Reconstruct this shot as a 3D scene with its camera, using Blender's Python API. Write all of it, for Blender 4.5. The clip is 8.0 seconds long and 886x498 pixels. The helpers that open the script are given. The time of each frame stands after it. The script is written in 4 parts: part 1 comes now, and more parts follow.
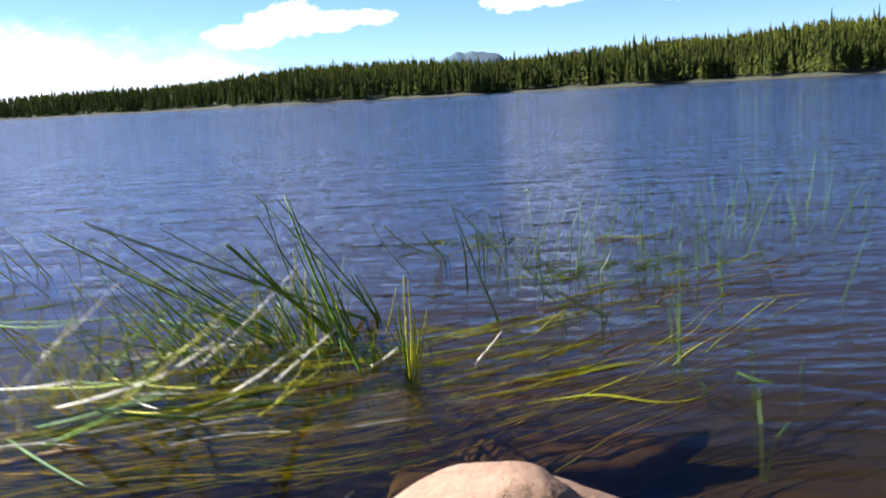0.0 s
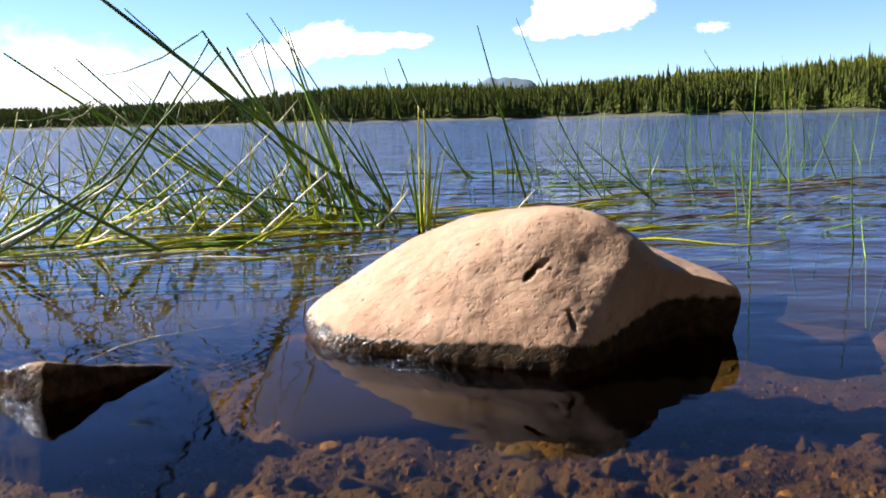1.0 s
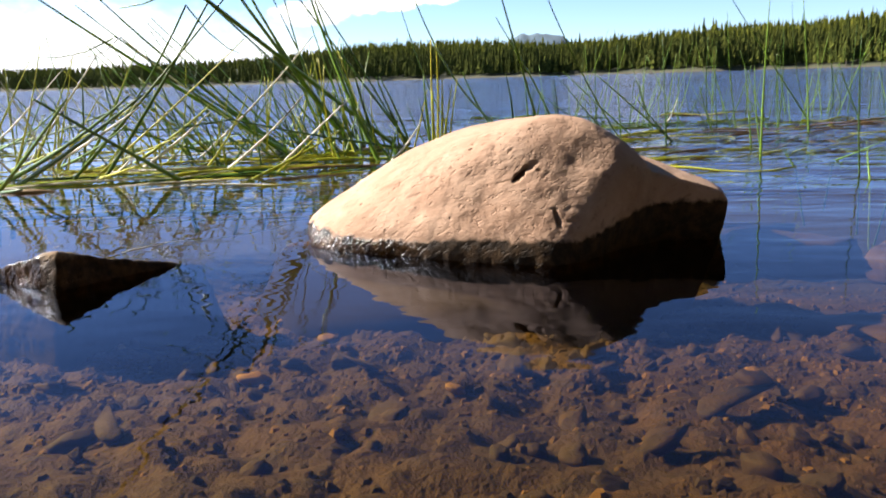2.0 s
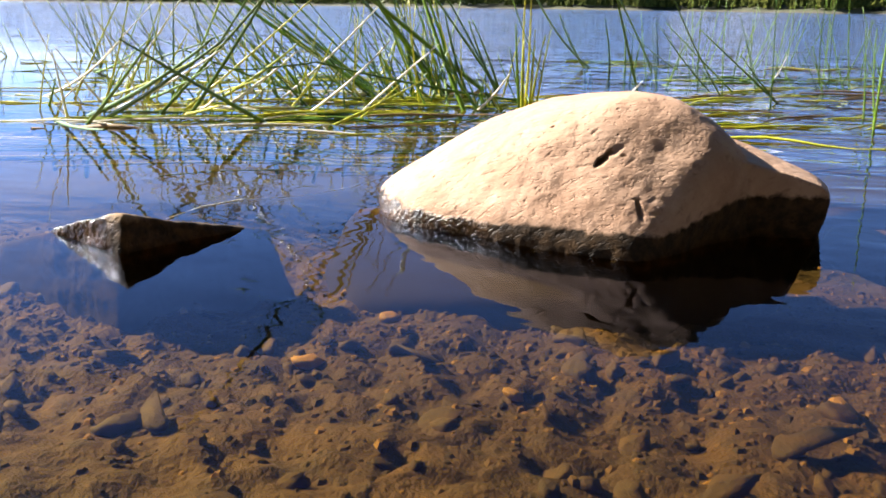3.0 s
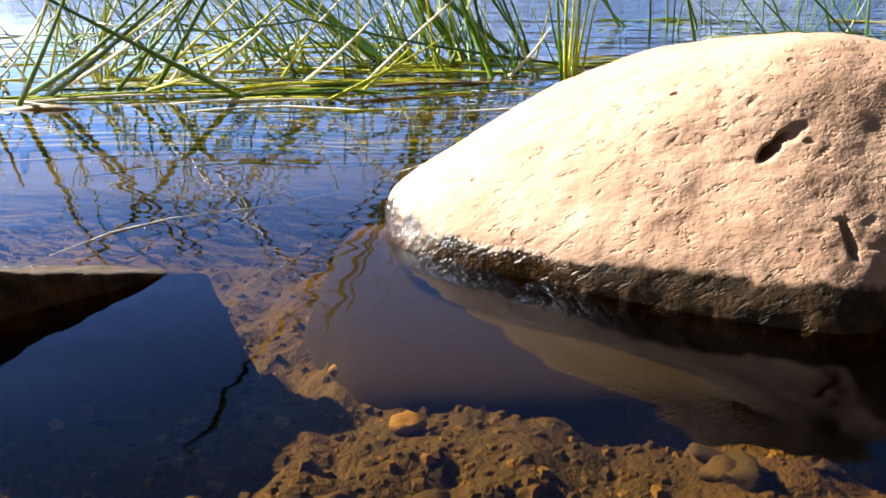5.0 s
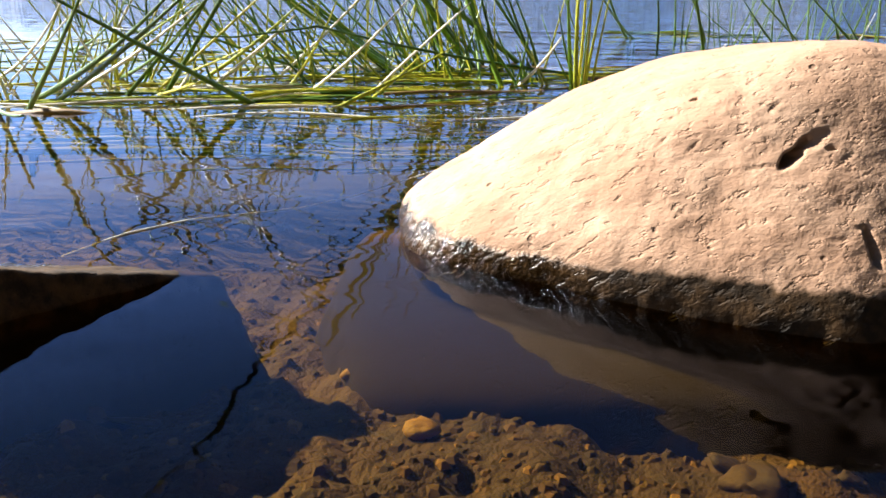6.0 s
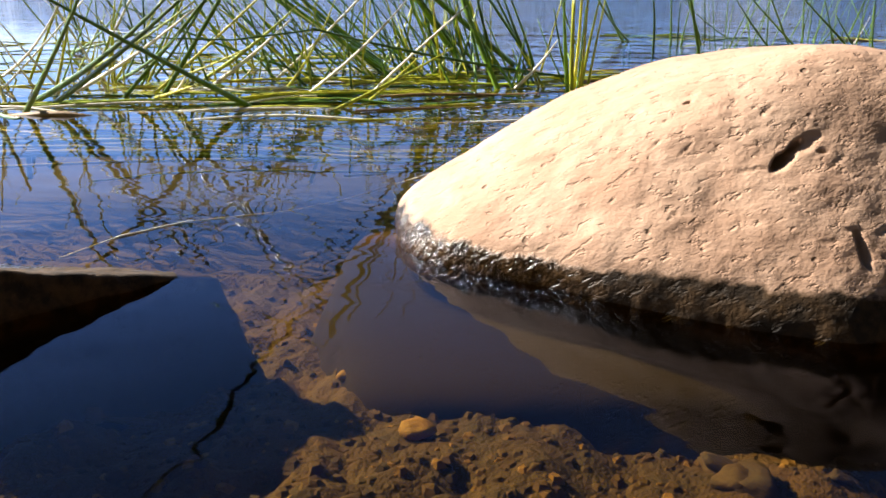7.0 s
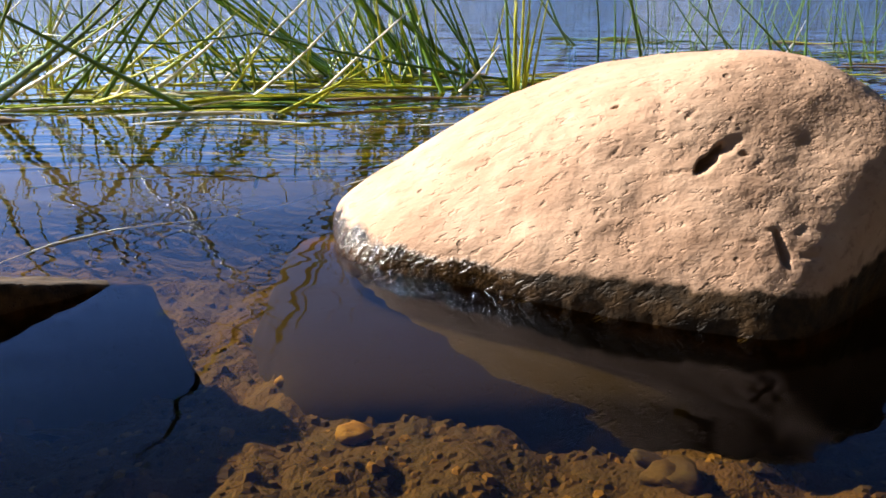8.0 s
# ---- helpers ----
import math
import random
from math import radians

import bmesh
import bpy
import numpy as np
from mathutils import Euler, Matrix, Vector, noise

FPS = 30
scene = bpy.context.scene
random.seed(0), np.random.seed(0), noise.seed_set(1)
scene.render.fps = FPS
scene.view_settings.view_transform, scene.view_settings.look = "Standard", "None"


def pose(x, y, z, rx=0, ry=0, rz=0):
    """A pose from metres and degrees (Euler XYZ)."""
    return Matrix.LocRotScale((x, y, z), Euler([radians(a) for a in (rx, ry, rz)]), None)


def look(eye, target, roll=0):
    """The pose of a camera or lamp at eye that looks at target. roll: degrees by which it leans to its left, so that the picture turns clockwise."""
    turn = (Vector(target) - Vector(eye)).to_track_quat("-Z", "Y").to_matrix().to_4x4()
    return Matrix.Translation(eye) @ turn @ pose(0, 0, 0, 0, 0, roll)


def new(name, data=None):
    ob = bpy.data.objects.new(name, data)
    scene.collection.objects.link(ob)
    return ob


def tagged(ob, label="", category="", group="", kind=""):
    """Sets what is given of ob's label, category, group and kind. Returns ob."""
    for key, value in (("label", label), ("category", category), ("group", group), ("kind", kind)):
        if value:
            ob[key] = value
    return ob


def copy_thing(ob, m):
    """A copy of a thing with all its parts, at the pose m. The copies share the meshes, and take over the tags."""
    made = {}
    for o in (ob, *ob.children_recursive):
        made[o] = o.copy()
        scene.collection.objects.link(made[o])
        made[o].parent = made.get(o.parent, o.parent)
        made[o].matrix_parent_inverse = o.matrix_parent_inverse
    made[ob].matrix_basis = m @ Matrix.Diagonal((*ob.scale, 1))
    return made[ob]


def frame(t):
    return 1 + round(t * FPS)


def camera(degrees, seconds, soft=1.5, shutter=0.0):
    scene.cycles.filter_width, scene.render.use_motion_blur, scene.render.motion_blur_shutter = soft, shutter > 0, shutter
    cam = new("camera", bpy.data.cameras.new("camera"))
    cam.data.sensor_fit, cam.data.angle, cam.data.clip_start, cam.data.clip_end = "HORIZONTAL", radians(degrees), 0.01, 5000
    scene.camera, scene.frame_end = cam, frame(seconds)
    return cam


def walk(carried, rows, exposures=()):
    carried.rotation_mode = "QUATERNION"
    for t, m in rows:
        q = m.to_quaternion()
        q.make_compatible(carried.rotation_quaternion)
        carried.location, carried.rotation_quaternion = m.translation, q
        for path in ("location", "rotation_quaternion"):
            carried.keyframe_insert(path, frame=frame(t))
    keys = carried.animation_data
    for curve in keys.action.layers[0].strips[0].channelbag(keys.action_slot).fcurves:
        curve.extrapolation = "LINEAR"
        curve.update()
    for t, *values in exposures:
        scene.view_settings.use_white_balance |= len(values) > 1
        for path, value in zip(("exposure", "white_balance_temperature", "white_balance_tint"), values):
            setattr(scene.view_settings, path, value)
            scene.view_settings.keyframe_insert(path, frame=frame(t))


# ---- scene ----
cam = camera(54.4, 8.0, soft=1.7, shutter=0.4)

PATH = [
    (0, (0.109, -0.172, 0.661), (-0.025, 1.792, 0.309), -3.2),
    (0.1, (0.109, -0.007, 0.559), (-0.043, 1.956, 0.207), -3.0),
    (0.2, (0.093, 0.042, 0.479), (-0.087, 2.003, 0.131), -2.7),
    (0.3, (0.093, 0.057, 0.404), (-0.101, 2.017, 0.056), -2.5),
    (0.5, (0.085, 0.098, 0.323), (-0.095, 2.058, -0.022), -1.5),
    (1, (0.086, 0.1, 0.221), (-0.107, 2.069, -0.075), -1.3),
    (1.5, (0.109, 0.074, 0.183), (-0.109, 2.041, -0.109), -1.8),
    (2, (0.126, 0.062, 0.172), (-0.139, 2.006, -0.216), -1.7),
    (2.2, (0.13, 0.073, 0.178), (-0.169, 2.006, -0.237), -1.7),
    (3.3, (0.132, 0.137, 0.212), (-0.341, 1.998, -0.349), 1.3),
    (3.5, (0.085, 0.167, 0.193), (-0.296, 2.052, -0.358), 1.5),
    (4, (0.068, 0.273, 0.187), (-0.375, 2.116, -0.449), 0.5),
    (4.5, (0.053, 0.362, 0.171), (-0.453, 2.18, -0.493), -0.4),
    (5, (0.037, 0.421, 0.166), (-0.447, 2.265, -0.438), -0.8),
    (6.5, (0.029, 0.422, 0.16), (-0.467, 2.271, -0.418), 0.0),
    (7, (0.031, 0.418, 0.162), (-0.455, 2.271, -0.412), -0.1),
    (7.5, (0.038, 0.417, 0.162), (-0.396, 2.283, -0.41), -0.2),
    (8, (0.042, 0.417, 0.164), (-0.339, 2.297, -0.405), 0.1),
]
walk(cam, [(t, look(e, g, r)) for t, e, g, r in PATH], exposures=[
    (0.0, 1.60, 6050, 15), (0.5, 1.84, 6400, 15), (1.5, 1.72, 6700, 15), (2.0, 1.80, 6800, 15), (3.3, 2.40, 6850, 14),
    (4.5, 2.46, 6850, 13), (5.0, 2.37, 6850, 13), (6.5, 2.04, 6850, 13), (8.0, 1.95, 6850, 13)])

# ---------------------------------------------------------------- light
SUN_WAY = Vector((-1.45, 0.38, 1.0)).normalized()
world = bpy.data.worlds.new("sky")
scene.world = world
world.use_nodes = True
wn = world.node_tree.nodes
sky_tex = wn.new("ShaderNodeTexSky")
sky_tex.sky_type = "NISHITA"
sky_tex.sun_disc = False
sky_tex.sun_elevation = math.asin(SUN_WAY.z)
sky_tex.sun_rotation = math.atan2(SUN_WAY.x, SUN_WAY.y) % (2 * math.pi)
sky_tex.altitude = 2600
sky_tex.air_density, sky_tex.dust_density, sky_tex.ozone_density = 1.0, 0.10, 6.0
wn["Background"].inputs["Strength"].default_value = 0.061
world.node_tree.links.new(sky_tex.outputs[0], wn["Background"].inputs["Color"])

sun = new("sun", bpy.data.lights.new("sun", "SUN"))
sun.data.energy = 5.0
sun.data.angle = radians(0.53)
sun.data.color = (1.0, 0.95, 0.86)
sun.matrix_world = look(SUN_WAY * 50, (0, 0, 0))


# ---------------------------------------------------------------- materials
class Nodes:
    """Short hand for building a material's nodes."""

    def __init__(self, name):
        self.mat = bpy.data.materials.new(name)
        self.mat.use_nodes = True
        self.tree = self.mat.node_tree
        self.bsdf = self.tree.nodes["Principled BSDF"]
        self.out = self.tree.nodes["Material Output"]

    def add(self, kind, **values):
        n = self.tree.nodes.new("ShaderNode" + kind)
        for k, v in values.items():
            n.inputs[k.replace("_", " ")].default_value = v
        return n

    def link(self, a, b):
        self.tree.links.new(a, b)

    def coords(self, scale=(1, 1, 1), turn=(0, 0, 0), space="Object"):
        c = self.tree.nodes.new("ShaderNodeTexCoord")
        m = self.tree.nodes.new("ShaderNodeMapping")
        m.inputs["Scale"].default_value = scale
        m.inputs["Rotation"].default_value = turn
        self.link(c.outputs[space], m.inputs["Vector"])
        return m.outputs[0]

    def streaks(self, turn, stretch):
        m = self.tree.nodes.new("ShaderNodeMapping")
        m.inputs["Scale"].default_value = stretch
        self.link(self.coords(turn=turn), m.inputs["Vector"])
        return m.outputs[0]

    def noise(self, vec, scale, detail=4, rough=0.55, distort=0.0):
        n = self.add("TexNoise", Scale=scale, Detail=detail, Roughness=rough, Distortion=distort)
        self.link(vec, n.inputs["Vector"])
        return n.outputs["Fac"]

    def math(self, op, a, b=0.0, clamp=False):
        n = self.tree.nodes.new("ShaderNodeMath")
        n.operation, n.use_clamp = op, clamp
        for i, v in enumerate((a, b)):
            if isinstance(v, (int, float)):
                n.inputs[i].default_value = v
            else:
                self.link(v, n.inputs[i])
        return n.outputs[0]

    def band(self, v, lo, hi, a=0.0, b=1.0):
        n = self.tree.nodes.new("ShaderNodeMapRange")
        n.interpolation_type = "SMOOTHSTEP"
        self.link(v, n.inputs["Value"])
        for k, x in (("From Min", lo), ("From Max", hi), ("To Min", a), ("To Max", b)):
            n.inputs[k].default_value = x
        return n.outputs[0]

    def mix(self, fac, a, b, blend="MIX"):
        n = self.tree.nodes.new("ShaderNodeMix")
        n.data_type, n.blend_type = "RGBA", blend
        if isinstance(fac, (int, float)):
            n.inputs[0].default_value = fac
        else:
            self.link(fac, n.inputs[0])
        for i, v in ((6, a), (7, b)):
            if isinstance(v, (tuple, list)):
                n.inputs[i].default_value = (*v, 1)
            else:
                self.link(v, n.inputs[i])
        return n.outputs[2]

    def bump(self, height, distance=1.0, strength=1.0, before=None):
        n = self.add("Bump", Strength=strength, Distance=distance)
        self.link(height, n.inputs["Height"])
        if before is not None:
            self.link(before, n.inputs["Normal"])
        return n.outputs[0]

    def finish(self, colour=None, rough=None, normal=None):
        for key, v in (("Base Color", colour), ("Roughness", rough), ("Normal", normal)):
            if v is None:
                continue
            if isinstance(v, (int, float)):
                self.bsdf.inputs[key].default_value = v
            elif isinstance(v, tuple):
                self.bsdf.inputs[key].default_value = (*v, 1)
            else:
                self.link(v, self.bsdf.inputs[key])
        return self.mat


def rock_material(name, dry_a, dry_b, wet_line, wet_fade, lap):
    """Weathered stone with a grain, small pits, stains and a wet foot below wet_line, some of it painted shade."""
    n = Nodes(name)
    v = n.coords(space="Object")
    big = n.noise(v, 14, 4, 0.6)
    mid = n.noise(v, 70, 5, 0.65)
    fine = n.noise(v, 420, 3, 0.6)
    colour = n.mix(n.band(big, 0.35, 0.68), dry_a, dry_b)
    colour = n.mix(n.band(mid, 0.50, 0.75, 0.0, 0.45), colour, tuple(c * 1.25 for c in dry_b))
    colour = n.mix(n.band(fine, 0.60, 0.75, 0.0, 0.35), colour, tuple(c * 0.5 for c in dry_a))
    ridges = n.noise(n.streaks((0.0, 0.62, 0.25), (0.8, 2.6, 2.8)), 26, 4, 0.6)
    colour = n.mix(n.band(ridges, 0.57, 0.68, 0.0, 0.6), colour, tuple(c * 0.62 for c in dry_a))
    scratch = n.band(n.noise(n.streaks((0.0, 0.66, 0.30), (1.0, 2.6, 3.2)), 70, 3, 0.6), 0.56, 0.70)
    colour = n.mix(n.math("MULTIPLY", scratch, 0.30), colour, tuple(c * 0.60 for c in dry_a))
    colour = n.mix(n.band(n.noise(v, 32, 3, 0.6), 0.42, 0.66, 0.35, 0.0), colour, tuple(c * f for c, f in zip(dry_a, (0.80, 0.72, 0.66))))
    speck = n.add("TexVoronoi", Scale=95.0)
    n.link(v, speck.inputs["Vector"])
    pit = n.band(speck.outputs["Distance"], 0.10, 0.22, 1.0, 0.0)
    pit = n.math("MULTIPLY", pit, n.band(n.noise(v, 33, 2), 0.60, 0.68))
    colour = n.mix(n.math("MULTIPLY", pit, 0.6), colour, tuple(c * 0.35 for c in dry_a))
    xyz = n.tree.nodes.new("ShaderNodeSeparateXYZ")
    n.link(v, xyz.inputs[0])
    level = n.math("ADD", xyz.outputs["Z"], n.math("MULTIPLY", n.math("SUBTRACT", mid, 0.5), 0.016))
    level = n.math("ADD", level, n.math("MULTIPLY", n.math("SUBTRACT", big, 0.5), 0.012))
    # wet colour carried up on the right to paint the block's shaded front
    level = n.math("SUBTRACT", level, n.band(xyz.outputs["X"], 0.14, 0.24, 0.0, 0.022))
    level = n.math("SUBTRACT", level, n.math("MULTIPLY", n.band(xyz.outputs["X"], -0.14, -0.08), n.band(xyz.outputs["X"], -0.03, 0.04, -0.005, 0.0)))
    wet = n.band(level, wet_line - wet_fade, wet_line + wet_fade, 1.0, 0.0)
    n.bsdf.inputs["Specular IOR Level"].default_value = 0.20
    algae_shade = n.mix(n.band(mid, 0.35, 0.7), (0.014, 0.008, 0.003), (0.060, 0.032, 0.011))
    # underwater part painted near-black to stand in for shade below the rock
    algae_shade = n.mix(n.band(xyz.outputs["Z"], -0.010, -0.001, 1.0, 0.0), algae_shade, (0.009, 0.0065, 0.0045))
    colour = n.mix(wet, colour, algae_shade)
    lapped = n.math("MULTIPLY", wet, n.band(xyz.outputs["X"], lap[0], lap[1], 1.0, lap[2]))
    lapped = n.math("MULTIPLY", lapped, n.band(xyz.outputs["Z"], -0.002, 0.005))
    rough = n.math("SUBTRACT", 0.88, n.math("MULTIPLY", lapped, 0.71))
    h = n.math("ADD", n.math("MULTIPLY", mid, 0.0010), n.math("MULTIPLY", fine, n.math("ADD", 0.0004, n.math("MULTIPLY", lapped, 0.0006))))
    h = n.math("ADD", h, n.math("MULTIPLY", n.noise(v, 190, 2, 0.5), n.math("MULTIPLY", lapped, 0.0026)))
    h = n.math("SUBTRACT", h, n.math("MULTIPLY", pit, 0.0016))
    h = n.math("ADD", h, n.math("MULTIPLY", ridges, 0.0016))
    h = n.math("SUBTRACT", h, n.math("MULTIPLY", scratch, 0.0007))
    h = n.math("MULTIPLY", h, n.band(xyz.outputs["Z"], -0.012, 0.0, 0.25, 1.0))
    return n.finish(colour, rough, n.bump(h, 1.0, 0.9))


def plain_rock_material(name, a, b, rough=0.75, scale=60):
    n = Nodes(name)
    v = n.coords(space="Object")
    rnd = n.tree.nodes.new("ShaderNodeObjectInfo").outputs["Random"]
    colour = n.mix(n.band(n.noise(v, scale, 4), 0.3, 0.7), a, b)
    colour = n.mix(n.math("MULTIPLY", rnd, 0.65), colour, tuple(c * 0.45 for c in a))
    return n.finish(colour, rough, n.bump(n.noise(v, scale * 3, 4), 0.002, 0.8))


def gravel_material():
    """Loose grit: every grain its own brown, a few pale orange ones, silt in the hollows."""
    n = Nodes("lake_gravel")
    v = n.coords(space="Object")
    isl = n.tree.nodes.new("ShaderNodeNewGeometry").outputs["Random Per Island"]
    colour = n.mix(n.band(isl, 0.0, 0.75), (0.018, 0.0095, 0.0025), (0.052, 0.027, 0.0062))
    colour = n.mix(n.band(isl, 0.82, 1.0), colour, (0.17, 0.098, 0.028))
    colour = n.mix(n.band(n.noise(v, 260, 3), 0.5, 0.75, 0, 0.5), colour, (0.020, 0.012, 0.004))
    return n.finish(colour, 0.85, n.bump(n.noise(v, 500, 3), 0.001, 0.7))


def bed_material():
    """Brown silt and grit near the shore, darkened in the deep for light the water absorbs, forest floor on land."""
    n = Nodes("lake_bed")
    v = n.coords(space="Object")
    big = n.noise(v, 7, 4, 0.6)
    mid = n.noise(v, 38, 5, 0.65)
    fine = n.noise(v, 190, 3, 0.6)
    colour = n.mix(n.band(big, 0.35, 0.7), (0.029, 0.0138, 0.0024), (0.053, 0.0260, 0.0044))
    colour = n.mix(n.band(mid, 0.45, 0.75, 0, 0.8), colour, (0.014, 0.0085, 0.0025))
    colour = n.mix(n.band(fine, 0.58, 0.8, 0, 0.7), colour, (0.13, 0.078, 0.020))
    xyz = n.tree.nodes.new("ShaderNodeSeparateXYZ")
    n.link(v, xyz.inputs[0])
    # depth mask: light lost in deeper water is painted into the bed colour
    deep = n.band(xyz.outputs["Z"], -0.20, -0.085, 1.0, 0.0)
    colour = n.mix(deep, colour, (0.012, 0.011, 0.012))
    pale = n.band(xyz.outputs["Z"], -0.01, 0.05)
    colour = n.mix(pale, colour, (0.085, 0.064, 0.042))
    land = n.band(xyz.outputs["Z"], 0.06, 0.22)
    soil = n.mix(n.band(n.noise(v, 0.25, 5), 0.35, 0.65), (0.022, 0.030, 0.010), (0.048, 0.050, 0.018))
    colour = n.mix(land, colour, soil)
    h = n.math("ADD", n.math("MULTIPLY", mid, 0.012), n.math("MULTIPLY", fine, 0.004))
    return n.finish(colour, 0.85, n.bump(h, 1.0, 0.9))


def water_material():
    """Clear tea-brown lake water: the bed shows through, sky and reeds are mirrored by the rippled face."""
    n = Nodes("lake_water")
    v = n.coords(space="Object")
    xyz = n.tree.nodes.new("ShaderNodeSeparateXYZ")
    n.link(v, xyz.inputs[0])
    open_lake = n.band(n.math("ADD", xyz.outputs["Y"], n.math("MULTIPLY", xyz.outputs["X"], 0.75)), 1.0, 2.6)
    far_lake = n.band(xyz.outputs["Y"], 3.0, 30.0)
    fine = n.noise(n.coords((0.75, 1.6, 1.0), (0, 0, 0.12)), 11.0, 2, 0.5, 0.3)
    wave = n.noise(n.coords((0.45, 1.5, 1.0), (0, 0, -0.10)), 2.2, 3, 0.5, 0.4)
    swell = n.noise(n.coords((0.35, 1.2, 1.0), (0, 0, 0.06)), 0.55, 3, 0.55, 0.3)
    h = n.math("MULTIPLY", fine, n.math("ADD", 0.0008, n.math("MULTIPLY", open_lake, 0.0075)))
    h = n.math("ADD", h, n.math("MULTIPLY", wave, n.math("ADD", 0.0016, n.math("MULTIPLY", open_lake, 0.030))))
    h = n.math("ADD", h, n.math("MULTIPLY", swell, n.math("MULTIPLY", far_lake, 0.07)))
    normal = n.bump(h, 1.0, 1.0)
    facing = n.add("LayerWeight", Blend=0.5)
    n.link(normal, facing.inputs["Normal"])
    fresnel = n.math("ADD", 0.010, n.math("MULTIPLY", n.math("POWER", facing.outputs["Facing"], 6.2), 0.98))
    glossy = n.add("BsdfGlossy", Roughness=0.015)
    glossy.inputs["Color"].default_value = (0.68, 0.77, 1.0, 1)
    n.link(normal, glossy.inputs["Normal"])
    clear = n.add("BsdfTransparent")
    clear.inputs["Color"].default_value = (0.71, 0.59, 0.31, 1)
    mixed = n.add("MixShader")
    n.link(fresnel, mixed.inputs[0])
    n.link(clear.outputs[0], mixed.inputs[1])
    n.link(glossy.outputs[0], mixed.inputs[2])
    n.link(mixed.outputs[0], n.out.inputs["Surface"])
    n.tree.nodes.remove(n.bsdf)
    return n.mat


def reed_material(name, low, high, rough=0.38):
    """Waxy stem: colour wanders along and across, each stem a little different."""
    n = Nodes(name)
    v = n.coords((1, 1, 0.25), space="Object")
    rnd = n.tree.nodes.new("ShaderNodeObjectInfo").outputs["Random"]
    isl = n.tree.nodes.new("ShaderNodeNewGeometry").outputs["Random Per Island"]
    mixrnd = n.math("FRACT", n.math("ADD", rnd, isl))
    colour = n.mix(mixrnd, low, high)
    colour = n.mix(n.band(n.noise(v, 55, 3), 0.45, 0.75, 0, 0.5), colour, tuple(c * 0.55 for c in low))
    n.bsdf.inputs["Specular IOR Level"].default_value = 0.32
    return n.finish(colour, rough, n.bump(n.noise(n.coords((1, 1, 0.05)), 600, 2), 0.0008, 0.5))


def foliage_material(name, low, high):
    n = Nodes(name)
    v = n.coords(space="Object")
    rnd = n.tree.nodes.new("ShaderNodeObjectInfo").outputs["Random"]
    isl = n.tree.nodes.new("ShaderNodeNewGeometry").outputs["Random Per Island"]
    mixrnd = n.math("FRACT", n.math("ADD", rnd, isl))
    colour = n.mix(mixrnd, low, high)
    colour = n.mix(n.band(n.noise(v, 0.8, 4), 0.4, 0.7, 0, 0.6), colour, tuple(c * 0.6 for c in low))
    n.bsdf.inputs["Specular IOR Level"].default_value = 0.052
    return n.finish(colour, 1.0)


def cloud_material(name, seed, puffs, soft, strength):
    """A far cloud: rounded heaps (u, v, half width, half height) with ragged edges and a base greyed as painted shade.
    """
    n = Nodes(name)
    c = n.tree.nodes.new("ShaderNodeTexCoord").outputs["Generated"]
    xyz = n.tree.nodes.new("ShaderNodeSeparateXYZ")
    n.link(c, xyz.inputs[0])
    m = n.tree.nodes.new("ShaderNodeMapping")
    m.inputs["Location"].default_value = (seed, seed * 0.7, 0)
    m.inputs["Scale"].default_value = (1.9, 1.0, 1.0)
    n.link(c, m.inputs["Vector"])
    puff = n.noise(m.outputs[0], 5.0, 7, 0.60)
    body = None
    for u, v, ru, rv in puffs:
        dx = n.math("DIVIDE", n.math("SUBTRACT", xyz.outputs["X"], u), ru)
        dz = n.math("DIVIDE", n.math("SUBTRACT", xyz.outputs["Z"], v), rv)
        d = n.math("SQRT", n.math("ADD", n.math("MULTIPLY", dx, dx), n.math("MULTIPLY", dz, dz)))
        d = n.math("SUBTRACT", 1.0, d)
        body = d if body is None else n.math("MAXIMUM", body, d)
    body = n.math("ADD", body, n.math("MULTIPLY", n.math("SUBTRACT", puff, 0.5), 1.3))
    alpha = n.band(body, 0.0, soft)
    base = n.band(n.math("ADD", xyz.outputs["Z"], n.math("MULTIPLY", n.math("SUBTRACT", puff, 0.5), 0.9)), 0.20, 0.46, 0.75, 0.0)
    colour = n.mix(base, (1.0, 1.0, 1.0), (0.60, 0.72, 0.86))
    # emission stands in for sunlight on the cloud
    glow = n.add("Emission", Strength=strength)
    n.link(colour, glow.inputs["Color"])
    clear = n.add("BsdfTransparent")
    mixed = n.add("MixShader")
    n.link(alpha, mixed.inputs[0])
    n.link(clear.outputs[0], mixed.inputs[1])
    n.link(glow.outputs[0], mixed.inputs[2])
    n.link(mixed.outputs[0], n.out.inputs["Surface"])
    n.tree.nodes.remove(n.bsdf)
    return n.mat


M_ROCK = rock_material("tan_boulder", (0.330, 0.209, 0.141), (0.415, 0.286, 0.204), 0.0240, 0.0026, (-0.05, 0.04, 0.15))
# high wet_line: the wet colour also blackens the face turned from the sun
M_SMALL = rock_material("grey_tan_rock", (0.20, 0.135, 0.075), (0.34, 0.26, 0.165), 0.031, 0.006, (-0.322, -0.297, 0.0))
M_SUNK = plain_rock_material("sunken_stone", (0.042, 0.026, 0.009), (0.085, 0.052, 0.020), 0.8, 30)
M_PEBBLE = plain_rock_material("brown_pebble", (0.024, 0.0122, 0.003), (0.052, 0.027, 0.0075), 0.8)
M_ORANGE = plain_rock_material("orange_pebble", (0.25, 0.14, 0.035), (0.36, 0.22, 0.065), 0.7)
M_GRAVEL = gravel_material()
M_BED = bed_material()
M_WATER = water_material()
